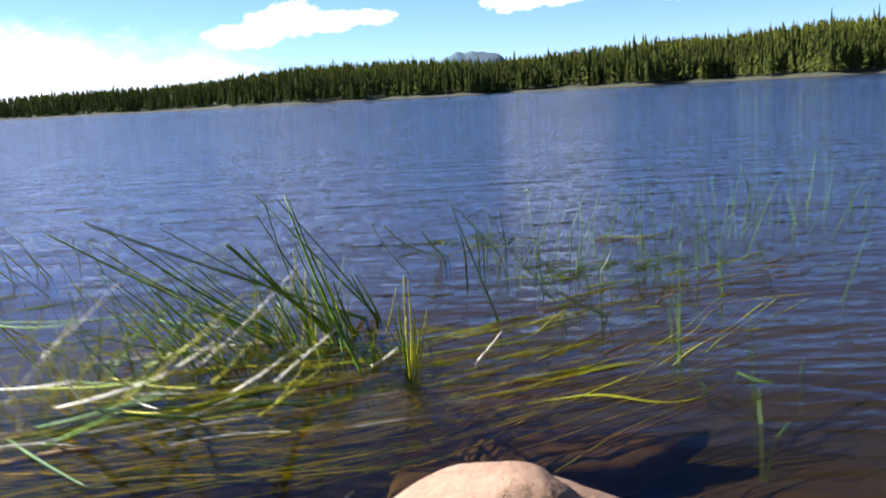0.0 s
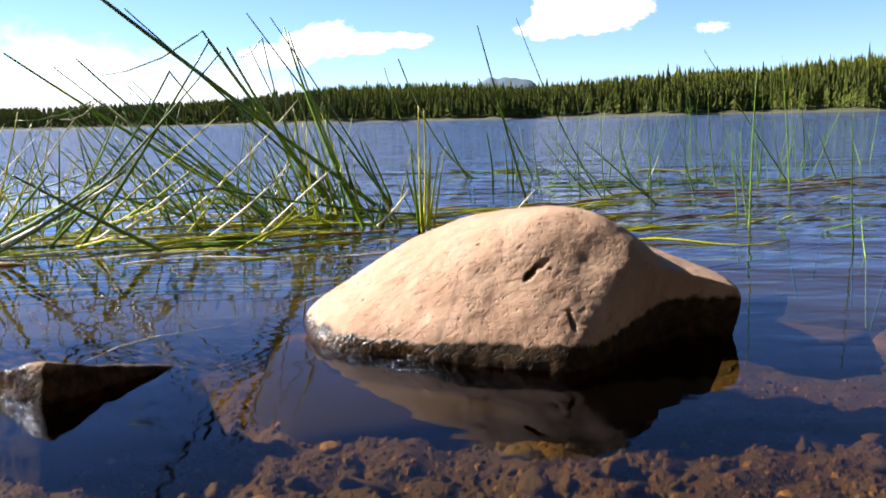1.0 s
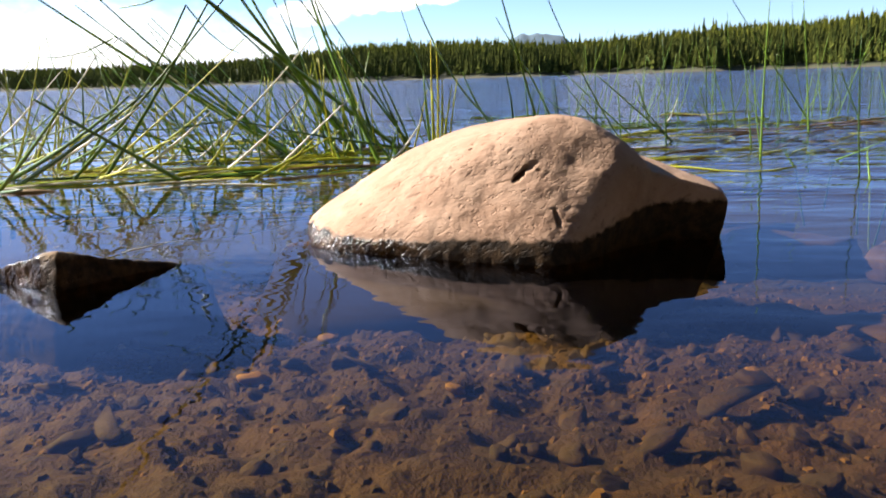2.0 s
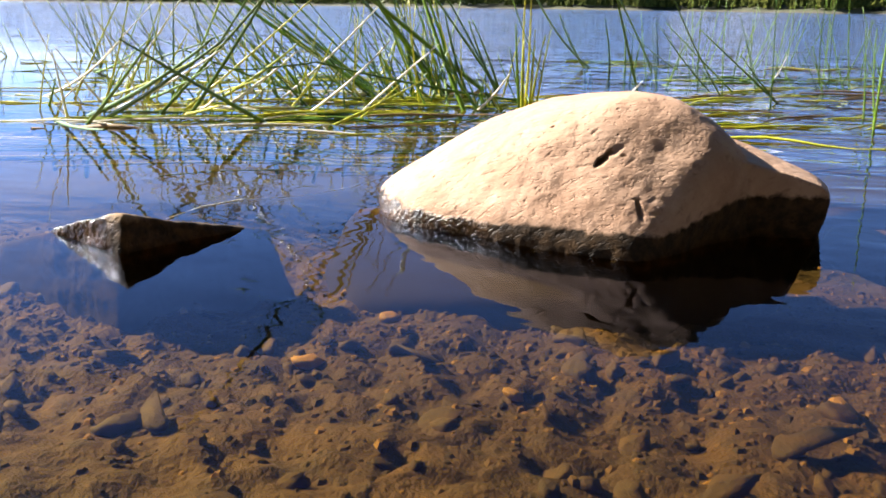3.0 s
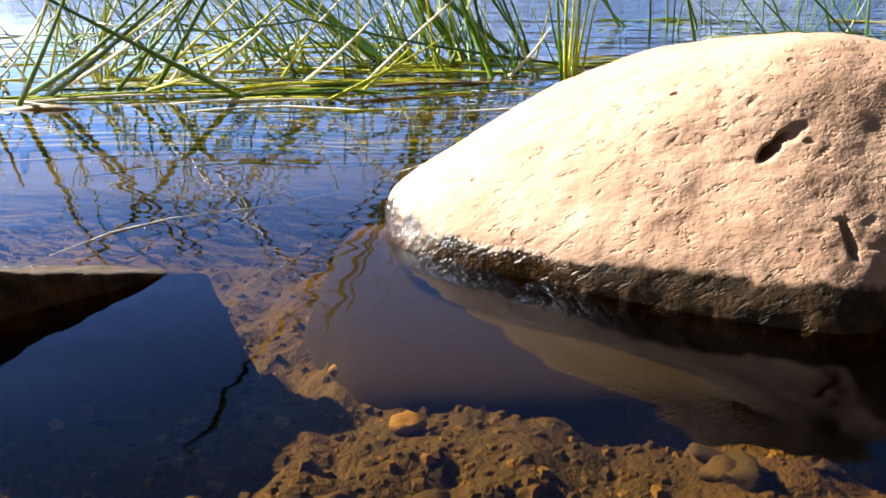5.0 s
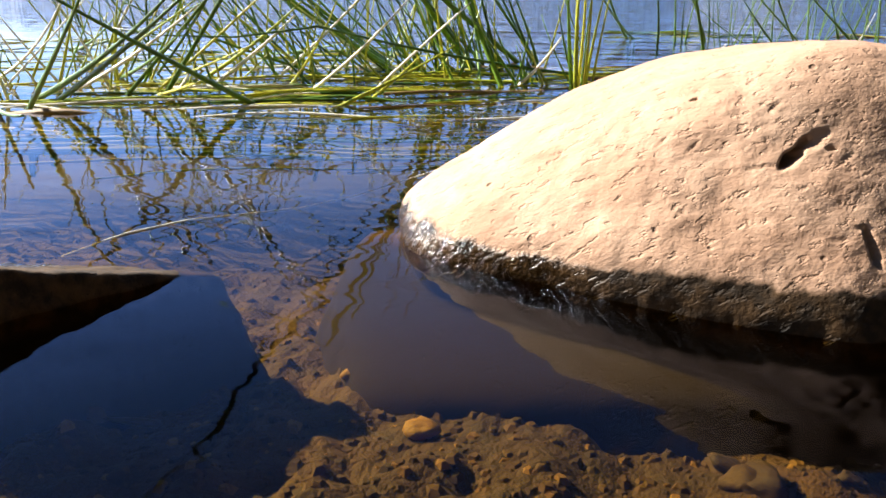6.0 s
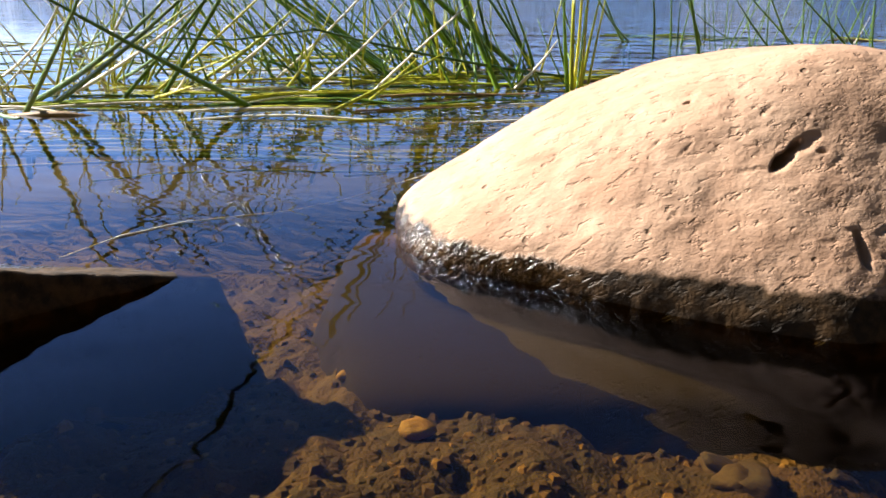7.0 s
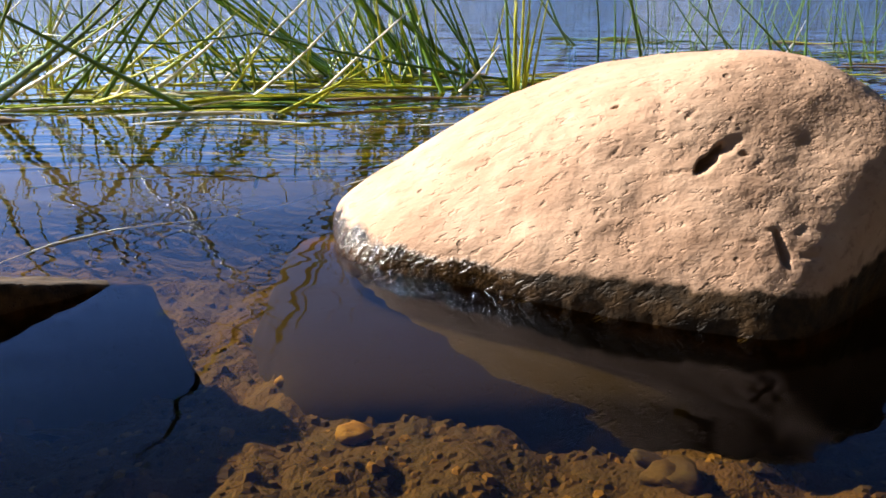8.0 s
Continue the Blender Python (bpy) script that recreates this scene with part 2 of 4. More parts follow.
M_REED = reed_material("green_reed", (0.030, 0.080, 0.006), (0.17, 0.31, 0.022))
M_YELLOW = reed_material("yellow_green_reed", (0.28, 0.34, 0.016), (0.56, 0.52, 0.045))
# bleached stems, whitened further to stand in for sun glints on the reeds
M_DRY = reed_material("bleached_reed", (0.58, 0.56, 0.42), (0.78, 0.75, 0.60), 0.45)
M_BROWN = reed_material("brown_reed", (0.13, 0.075, 0.03), (0.24, 0.15, 0.06), 0.6)
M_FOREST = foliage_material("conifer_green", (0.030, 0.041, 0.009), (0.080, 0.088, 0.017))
# paler than the shore conifers: sunlight on the slopes is put into the colour
M_HILL = foliage_material("sunlit_hill_green", (0.056, 0.068, 0.010), (0.130, 0.132, 0.020))
M_BARK = plain_rock_material("grey_bark", (0.10, 0.085, 0.07), (0.19, 0.16, 0.13), 0.9, 3)


# ---------------------------------------------------------------- mesh helpers
def mesh_of(name, verts, faces, material, smooth=True):
    me = bpy.data.meshes.new(name)
    me.from_pydata([tuple(v) for v in verts], [], [tuple(f) for f in faces])
    me.materials.append(material)
    if smooth:
        me.polygons.foreach_set("use_smooth", [True] * len(me.polygons))
    me.update()
    return me


def part(name, me, parent, label=""):
    ob = new(name, me)
    ob.parent = parent
    return tagged(ob, label)


def ground_height(x, y):
    """Metres above the water: shallow shelf, deepening lake, far wooded shore that climbs to low hills."""
    d = math.hypot(x, y)
    a = math.atan2(x, y)
    shelf = -0.051 + 0.047 * max(-1.0, min(1.0, (0.55 - y) / 0.75))
    if y > 0.9:
        shelf -= 0.10 * (y - 0.9) + 0.02 * (y - 0.9) ** 2
    bed = max(shelf, -4.0)
    # unseen bank behind the viewer, steepened to lift the skylight-blocking trees
    if y < 0.0:
        bed = max(bed, min(7.0, 0.12 * (-y) + 0.045 * y * y))
    if d < 1.6:
        k = noise.noise((x * 17, y * 17, 4.0))
        bed += 0.011 * (abs(k) - 0.25) + 0.009 * noise.noise((x * 31, y * 31, 7.0)) + 0.005 * noise.noise((x * 66, y * 66, 9.0))
    # right bank, added out of view to carry more skylight-blocking trees
    side = x - (5.0 + 0.25 * max(y, 0.0) if y < 12 else 8.0 + 3.0 * (y - 12))
    if side > 0 and y < 40:
        bed = max(bed, min(7.0, 0.2 * side + 0.06 * side * side))
    bed += 0.018 * noise.noise((x * 3.1, y * 3.1, 0.3)) * min(1, d * 2) + 0.007 * noise.noise((x * 11, y * 11, 2.2))
    if y < -1.5:
        return max(bed, 0.15) + (7.0 * min(1.0, (-y - 12.0) / 30.0) if y < -12 else 0.0)
    s = shore_distance(a)
    if d > s - 60:
        up = (d - s)
        if up < 0:
            return min(0.0, max(-4.0, up * 0.06)) - 0.02
        hill = 0.6 * min(1, up / 3) + HILL(a) * (1 - math.exp(-up / 260.0))
        hill += 2.5 * noise.noise((x * 0.008, y * 0.008, 5.0)) * min(1, up / 80)
        return hill
    return bed


def shore_distance(a):
    """How far the opposite shore lies in the direction a (radians to the right of straight ahead)."""
    k = math.degrees(a)
    base = 300 - 3.4 * (k - 9)
    if k < -8:
        base += 0.38 * (-8 - k) ** 2
    base += 8 * math.sin(k * 0.55) + 4 * math.sin(k * 1.7 + 1)
    return max(110.0, min(900.0, base))


def HILL(a):
    k = math.degrees(a)
    rise = 19.0 + 0.62 * k + 15.0 * math.exp(-((k + 10.5) / 7.5) ** 2)
    if k < -10:
        rise += 0.95 * (-10 - k)
    return max(6.0, rise)


def build_ground():
    rings = [0.0]
    r = 0.025
    while r < 0.62:
        rings.append(r)
        r += 0.0075
    while r < 2.2:
        rings.append(r)
        r += 0.022
    while r < 4500:
        rings.append(r)
        r *= 1.045
    spokes = 360
    verts, faces = [], []
    for r in rings:
        for i in range(spokes):
            a = 2 * math.pi * i / spokes
            x, y = r * math.sin(a), 0.5 + r * math.cos(a)
            verts.append((x, y, ground_height(x, y)))
    for j in range(len(rings) - 1):
        for i in range(spokes):
            k = (i + 1) % spokes
            faces.append((j * spokes + i, (j + 1) * spokes + i, (j + 1) * spokes + k, j * spokes + k))
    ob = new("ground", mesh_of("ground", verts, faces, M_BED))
    tagged(ob, "brown silty lake bed rising to wooded far shore", "ground", kind="structure")


WATER = 0.0035


def build_water():
    bm = bmesh.new()
    s = 60
    xs = [-1500 + 3000 * i / s for i in range(s + 1)]
    ys = [-0.9 + 1400 * (i / s) ** 2.5 for i in range(s + 1)]
    grid = [[bm.verts.new((x, y, WATER)) for x in xs] for y in ys]
    for j in range(s):
        for i in range(s):
            bm.faces.new((grid[j][i], grid[j][i + 1], grid[j + 1][i + 1], grid[j + 1][i]))
    me = bpy.data.meshes.new("water")
    bm.to_mesh(me)
    me.materials.append(M_WATER)
    tagged(new("water", me), "rippled blue lake water, clear and brown in the shallows", "lake", kind="structure")


# ---------------------------------------------------------------- stones
def soft_hull(way, planes, sharp):
    """Distance from the centre to a rounded hull of planes (normal, distance) in the direction way."""
    total = 0.0
    for n, h in planes:
        c = way.dot(n)
        if c > 1e-4:
            total += (c / h) ** sharp
    return total ** (-1.0 / sharp)


def facets(centre, rows):
    """Planes from rows of (normal, a point on the plane)."""
    out = []
    for n, p in rows:
        n = Vector(n).normalized()
        out.append((n, (Vector(p) - Vector(centre)).dot(n)))
    return out


def hull_points(centre, hulls, sharp, across, down):
    """A star-shaped stone: the union of soft hulls round one centre. Returns vertices and faces."""
    verts, faces = [], []
    for j in range(down + 1):
        th = math.pi * j / down
        for i in range(across):
            ph = 2 * math.pi * i / across
            w = Vector((math.sin(th) * math.cos(ph), math.sin(th) * math.sin(ph), math.cos(th)))
            r = [soft_hull(w, h, sharp) for h in hulls]
            k = 130.0 / max(r)
            rr = math.log(sum(math.exp(k * q) for q in r)) / k - (math.log(len(r)) / k if len(r) > 1 and abs(r[0] - r[-1]) < 1e-6 else 0)
            verts.append(Vector(centre) + w * rr)
    for j in range(down):
        for i in range(across):
            k = (i + 1) % across
            if j == 0:
                faces.append((0, across + i, across + k))
            elif j == down - 1:
                faces.append((j * across + i, down * across, j * across + k))
            else:
                faces.append((j * across + i, (j + 1) * across + i, (j + 1) * across + k, j * across + k))
    return verts, faces


def dent(p, at, along, length, width, depth, inward):
    """Push p inward by an oval hollow at `at`, long in the direction `along`."""
    d = p - at
    if abs(d.dot(inward)) > 0.026:
        return p
    u = d.dot(along)
    q = d - along * u
    q -= inward * q.dot(inward)
    e = ((u / length) ** 2 + (q.length / width) ** 2) * (1.0 + 0.7 * noise.noise(p * 160))
    return p + inward * depth * math.exp(-e ** 2) if e < 4 else p


def build_boulder():
    centre = (0.08, 0.955, 0.0)
    dome = facets(centre, [
        ((-0.12, -0.74, 0.66), (0.04, 0.866, 0.052)),
        ((0.10, -0.75, 0.655), (0.118, 0.866, 0.060)),
        ((-0.30, -0.92, -0.25), (0.03, 0.852, 0.0)),
        ((-0.40, -0.68, 0.60), (-0.04, 0.868, 0.0135)),
        ((-0.45, -0.24, 0.86), (-0.09, 0.889, 0.0345)),
        ((-0.27, -0.06, 0.96), (0.01, 0.955, 0.1145)),
        ((-0.06, 0.05, 1.0), (0.10, 0.95, 0.1312)),
        ((-0.80, -0.25, -0.50), (-0.141, 0.92, 0.020)),
        ((0.80, -0.60, -0.06), (0.167, 0.868, 0.060)),
        ((0.60, 0.05, 0.80), (0.172, 0.95, 0.117)),
        ((-0.45, 0.88, 0.15), (-0.04, 1.04, 0.03)),
        ((0.10, 0.95, 0.35), (0.10, 1.065, 0.04)),
        ((0.80, 0.60, 0.20), (0.19, 1.02, 0.04)),
        ((0.0, 0.0, -1.0), (0.08, 0.95, -0.16)),
    ])
    block = facets(centre, [
        ((0.38, 0.20, 0.90), (0.25, 0.97, 0.082)),
        ((0.24, -0.22, 0.94), (0.25, 0.965, 0.074)),
        ((0.06, -0.985, -0.12), (0.25, 0.943, 0.05)),
        ((0.92, -0.15, -0.30), (0.302, 0.97, 0.04)),
        ((0.05, 0.98, 0.18), (0.22, 1.06, 0.03)),
        ((-0.70, -0.6, 0.3), (0.06, 0.93, 0.02)),
        ((-0.75, 0.0, 0.66), (0.12, 0.95, 0.05)),
        ((-0.9, 0.4, 0.0), (0.04, 0.98, 0.0)),
        ((0.0, 0.0, -1.0), (0.2, 0.95, -0.15)),
    ])
    # submerged foot, its front drawn forward to cover the shaded bed
    foot = facets(centre, [
        ((-0.15, -0.50, 0.85), (-0.13, 0.93, -0.012)),
        ((-0.02, 0.02, 1.0), (0.08, 0.955, 0.005)),
        ((-0.06, -0.97, 0.22), (-0.03, 0.838, -0.06)),
        ((-0.80, -0.50, 0.33), (-0.165, 0.905, -0.04)),
        ((-0.55, 0.80, 0.25), (-0.12, 1.02, -0.03)),
        ((0.70, -0.70, 0.12), (0.13, 0.835, -0.05)),
        ((0.85, 0.45, 0.25), (0.22, 0.98, 0.0)),
        ((0.0, 0.0, -1.0), (0.0, 0.95, -0.14)),
    ])
    dome = [(n, h * 1.02) for n, h in dome]
    verts, faces = hull_points(centre, [dome, block, foot], 14, 520, 300)
    hole_way = Vector((0.68, 0.43, 0.60)).normalized()
    crack_way = Vector((0.26, -0.55, -0.80)).normalized()
    flat = Vector((1, 0.1, 0.12)).normalized()
    deep = Vector((-0.38, 0.85, -0.30)).normalized()
    inward = Vector((0.12, 0.75, -0.65)).normalized()
    hollows = (
        (0.0888, 0.8838, 0.0785, hole_way, 0.0066, 0.0021, 0.0220, deep),
        (0.0945, 0.8880, 0.0845, hole_way, 0.0056, 0.0017, 0.0120, deep),
        (0.1000, 0.8890, 0.0875, hole_way, 0.0080, 0.0034, 0.0016, inward),
        (0.1255, 0.8530, 0.0425, crack_way, 0.0092, 0.0014, 0.0150, deep),
        (0.1225, 0.8590, 0.0500, flat, 0.0050, 0.0010, 0.0012, inward),
        (0.1359, 0.8619, 0.0497, hole_way, 0.0045, 0.0011, 0.0008, inward),
        (0.1400, 0.8540, 0.0385, flat, 0.0050, 0.0014, 0.0014, inward),
        (0.1120, 0.8540, 0.0445, flat, 0.0050, 0.0009, 0.0006, inward),
        (0.0404, 0.9185, 0.1015, flat, 0.0022, 0.0009, 0.0022, inward),
        (0.0375, 0.8665, 0.0522, flat, 0.0011, 0.0008, 0.0018, inward),
        (0.1079, 0.8880, 0.0828, flat, 0.0022, 0.0008, 0.0024, inward),
        (0.0745, 0.8812, 0.0730, flat, 0.0080, 0.0006, 0.0010, inward),
        (0.1150, 0.8850, 0.0785, hole_way, 0.0050, 0.0006, 0.0008, inward),
        (0.0803, 0.9040, 0.1002, hole_way, 0.0042, 0.0016, 0.0007, inward),
        (0.0290, 0.9089, 0.0935, flat, 0.0012, 0.0007, 0.0012, inward),
        (0.0244, 0.8968, 0.0826, hole_way, 0.0050, 0.0007, 0.0007, inward),
        (0.0405, 0.8922, 0.0808, hole_way, 0.0055, 0.0007, 0.0007, inward),
        (-0.0939, 0.9171, 0.0411, flat, 0.0024, 0.0010, 0.0022, inward),
    )
    out = []
    for p in verts:
        away = (p - Vector(centre)).normalized()
        p = p + away * (0.0048 * noise.noise(p * 14) + 0.0012 * noise.noise(p * 45) + 0.0004 * noise.noise(p * 130))
        if p.y < 0.97:
            for x, y, z, along, length, width, depth, way in hollows:
                p = dent(p, Vector((x, y, z)), along, length, width, depth, way)
        out.append(p)
    ob = new("boulder", mesh_of("boulder", out, faces, M_ROCK))
    tagged(ob, "smooth tan boulder with dark wet foot standing in shallow water", "rock")


def build_small_rock():
    centre = (-0.34, 0.79, -0.03)
    hull = facets(centre, [
        ((0.86, -0.50, 0.06), (-0.296, 0.734, 0.036)),
        ((-0.40, -0.90, 0.16), (-0.298, 0.733, 0.036)),
        ((0.00, 0.30, 0.955), (-0.298, 0.735, 0.037)),
        ((-0.20, 0.28, 0.94), (-0.308, 0.738, 0.036)),
        ((-0.9, -0.3, 0.35), (-0.50, 0.80, 0.0)),
        ((0.3, 0.9, 0.3), (-0.238, 0.868, -0.01)),
        ((-0.6, 0.8, 0.3), (-0.40, 0.87, 0.0)),
        ((0.0, 0.0, -1.0), (-0.34, 0.80, -0.12)),
    ])
    verts, faces = hull_points(centre, [hull], 40, 220, 130)
    out = []
    for p in verts:
        away = (p - Vector(centre)).normalized()
        out.append(p + away * (0.004 * noise.noise(p * 22) + 0.0025 * noise.noise(p * 60) + 0.0012 * noise.noise(p * 150)))
    ob = new("rock", mesh_of("rock", out, faces, M_SMALL))
    tagged(ob, "small angular wet rock barely above the water", "rock")



# ---------------------------------------------------------------- sunken stones and pebbles
def stone_mesh(name, material, seed, size, flat, across=14, down=9):
    rnd = random.Random(seed)
    planes = []
    for _ in range(11):
        n = Vector((rnd.uniform(-1, 1), rnd.uniform(-1, 1), rnd.uniform(-1, 1))).normalized()
        planes.append((n, size * rnd.uniform(0.75, 1.1)))
    planes += [(Vector((0, 0, 1)), size * flat), (Vector((0, 0, -1)), size * flat)]
    verts, faces = hull_points((0, 0, 0), [planes], 26, across, down)
    k = 1.7 / size
    verts = [v * (1 + 0.16 * noise.noise(v * k + Vector((seed, 0, 0))) + 0.08 * noise.noise(v * k * 2.6)) for v in verts]
    return mesh_of(name, verts, faces, material)


def build_sunken_stones():
    for x, y, z, s, sx, turn, label in (
        (0.20, 1.58, -0.150, 0.15, 1.35, 20, "dark brown boulder lying under the water"),
        (-0.03, 1.42, -0.130, 0.09, 1.2, 50, "brown rounded stone lying under the water"),
        (0.46, 0.86, -0.085, 0.060, 1.7, -10, "tan flat stone just under the water"),
        (0.375, 1.00, -0.022, 0.040, 1.7, 8, "brown flat stone just under the water"),
        (0.56, 1.16, -0.070, 0.050, 1.2, 30, "orange-brown stone lying under the water"),
        (0.62, 0.80, -0.070, 0.060, 1.3, 70, "brown stone lying under the water"),
    ):
        me = stone_mesh("sunken_stone", M_SUNK, int(s * 1000) + int(turn), s, 0.45, 40, 24)
        ob = new("sunken_stone", me)
        ob.matrix_world = pose(x, y, z, 4, 3, turn) @ Matrix.Diagonal((sx, 1, 1, 1))
        tagged(ob, label, "stone", "stones under the water")


def grain_heap(rnd, count, xs, ys, sizes, high):
    """Loose five-sided grains lying on the bed. Returns vertices and faces."""
    verts, faces = [], []
    for _ in range(count):
        x, y = rnd.uniform(*xs), rnd.gauss(sum(ys) / 2, (ys[1] - ys[0]) / 3.4)
        s = rnd.choice(sizes)
        b, z, t = len(verts), ground_height(x, y), rnd.uniform(0, 6.28)
        top = rnd.uniform(0.35, 0.55)
        for k in range(5):
            r = s * rnd.uniform(0.7, 1.3)
            c, d = math.cos(t + k * 1.257), math.sin(t + k * 1.257)
            verts.append((x + r * c, y + r * d, z - s * 0.25))
            verts.append((x + r * c * top, y + r * d * top, z + s * high * rnd.uniform(0.6, 1.1)))
        for k in range(5):
            m = (k + 1) % 5
            faces.append((b + 2 * k, b + 2 * m, b + 2 * m + 1, b + 2 * k + 1))
        faces.append(tuple(b + 2 * k + 1 for k in range(5)))
    return verts, faces


def build_pebbles():
    rnd = random.Random(4)
    kinds = []
    for i in range(9):
        kinds.append(stone_mesh("pebble", M_PEBBLE, 40 + i, 0.011, rnd.uniform(0.45, 0.8), 16, 10))
    made = 0
    while made < 290:
        x, y = rnd.uniform(-0.52, 0.62), rnd.uniform(0.36, 0.88)
        if abs(x - 0.08) < 0.22 and y > 0.86:
            continue
        if -0.24 < x < -0.04 and y > 0.74:
            continue
        s = rnd.choice((0.22, 0.26, 0.3, 0.35, 0.4, 0.5, 0.62, 0.8)) * (0.65 + 0.35 * min(1.0, y / 0.6))
        ob = new("pebble", kinds[made % len(kinds)])
        ob.matrix_world = pose(x, y, ground_height(x, y) + 0.003 * s, rnd.uniform(-35, 35), rnd.uniform(-35, 35), rnd.uniform(0, 360)) @ Matrix.Diagonal((s * rnd.uniform(1, 1.6), s, s * rnd.uniform(0.8, 1.3), 1))
        tagged(ob, "small brown pebble on the silty lake bed", "pebble", "pebbles on the lake bed")
        made += 1
    for x, y, s, turn in ((-0.088, 0.818, 0.65, 20), (-0.150, 0.872, 0.42, 60), (-0.138, 0.866, 0.34, 100), (-0.115, 0.690, 0.75, 35), (0.05, 0.665, 0.45, 10), (0.27, 0.70, 0.6, 80)):
        ob = new("pebble", stone_mesh("pebble", M_ORANGE, int(turn), 0.010, 0.6, 12, 8))
        ob.matrix_world = pose(x, y, ground_height(x, y) + 0.004, 8, 5, turn) @ Matrix.Diagonal((s * 1.4, s, s, 1))
        tagged(ob, "pale orange pebble on the silty lake bed", "pebble", "pebbles on the lake bed")
    v, f = grain_heap(rnd, 5200, (-0.75, 0.95), (0.30, 1.35), (0.0016, 0.0022, 0.003, 0.004, 0.005), 0.5)
    tagged(new("gravel", mesh_of("gravel", v, f, M_GRAVEL, False)), "fine brown gravel scattered over the lake bed", "gravel", kind="stuff")
    v, f = grain_heap(rnd, 3200, (-0.42, 0.50), (0.58, 0.90), (0.0015, 0.0022, 0.003, 0.0042, 0.0055), 0.38)
    tagged(new("gravel", mesh_of("gravel", v, f, M_GRAVEL, False)), "mixed brown and orange grit on the lake bed", "gravel", kind="stuff")


# ---------------------------------------------------------------- reeds
def tube(points, widths, sides=6):
    """A round tapered tube along points. Returns vertices and faces."""
    verts, faces = [], []
    n = len(points)
    for i, p in enumerate(points):
        d = (points[min(n - 1, i + 1)] - points[max(0, i - 1)]).normalized()
        a = d.cross(Vector((0.31, 0.90, 0.11))).normalized()
        b = d.cross(a)
        for k in range(sides):
            t = 2 * math.pi * k / sides
            verts.append(p + (a * math.cos(t) + b * math.sin(t)) * (widths[i] / 2))
    for i in range(n - 1):
        for k in range(sides):
            m = (k + 1) % sides
            faces.append((i * sides + k, i * sides + m, (i + 1) * sides + m, (i + 1) * sides + k))
    faces.append(tuple(range((n - 1) * sides, n * sides)))
    return verts, faces


REED_LABEL = {
    M_REED.name: "dark green reed stem leaning out of the lake water",
    M_YELLOW.name: "yellow-green reed stem standing in the lake water",
    M_DRY.name: "bleached dry reed stem bent over the water",
    M_BROWN.name: "brown dead reed stem bent over the water",
}
reed_random = random.Random(11)


def reed(x, y, tip, millimetres, material, kink=None, sag=0.02):
    """One reed: rooted under the water at x, y, rising to tip, or broken over at kink and hanging to tip."""
    base, end = Vector((x, y, 0)), Vector(tip)
    knee = Vector(kink) if kink else end
    way = (knee - base).normalized()
    root = base - Vector((way.x * 0.4, way.y * 0.4, 1.0)) * 0.10
    side = Vector((reed_random.uniform(-1, 1), reed_random.uniform(-0.3, 0.3), -0.6)) * sag
    pts = [root]
    for i in range(9):
        t = i / 8
        pts.append(base.lerp(knee, t) + side * (4 * t * (1 - t)) * (knee - base).length)
    if kink:
        pts += [knee.lerp(end, t) - Vector((0, 0, 0.10)) * (t * t - t) * -0.6 for t in (0.06, 0.4, 0.75, 1.0)]
    w = 1.18 * millimetres / 1000
    last = len(pts) - 1
    widths = [w * (1.0 - 0.68 * (i / last) ** 1.4) for i in range(last + 1)]
    verts, faces = tube(pts, widths)
    ob = new("reed", mesh_of("reed", verts, faces, material))
    label = REED_LABEL[material.name]
    if kink:
        label = label.replace("reed stem", "broken reed stem")
    return tagged(ob, label, "reed", "reeds in the lake")


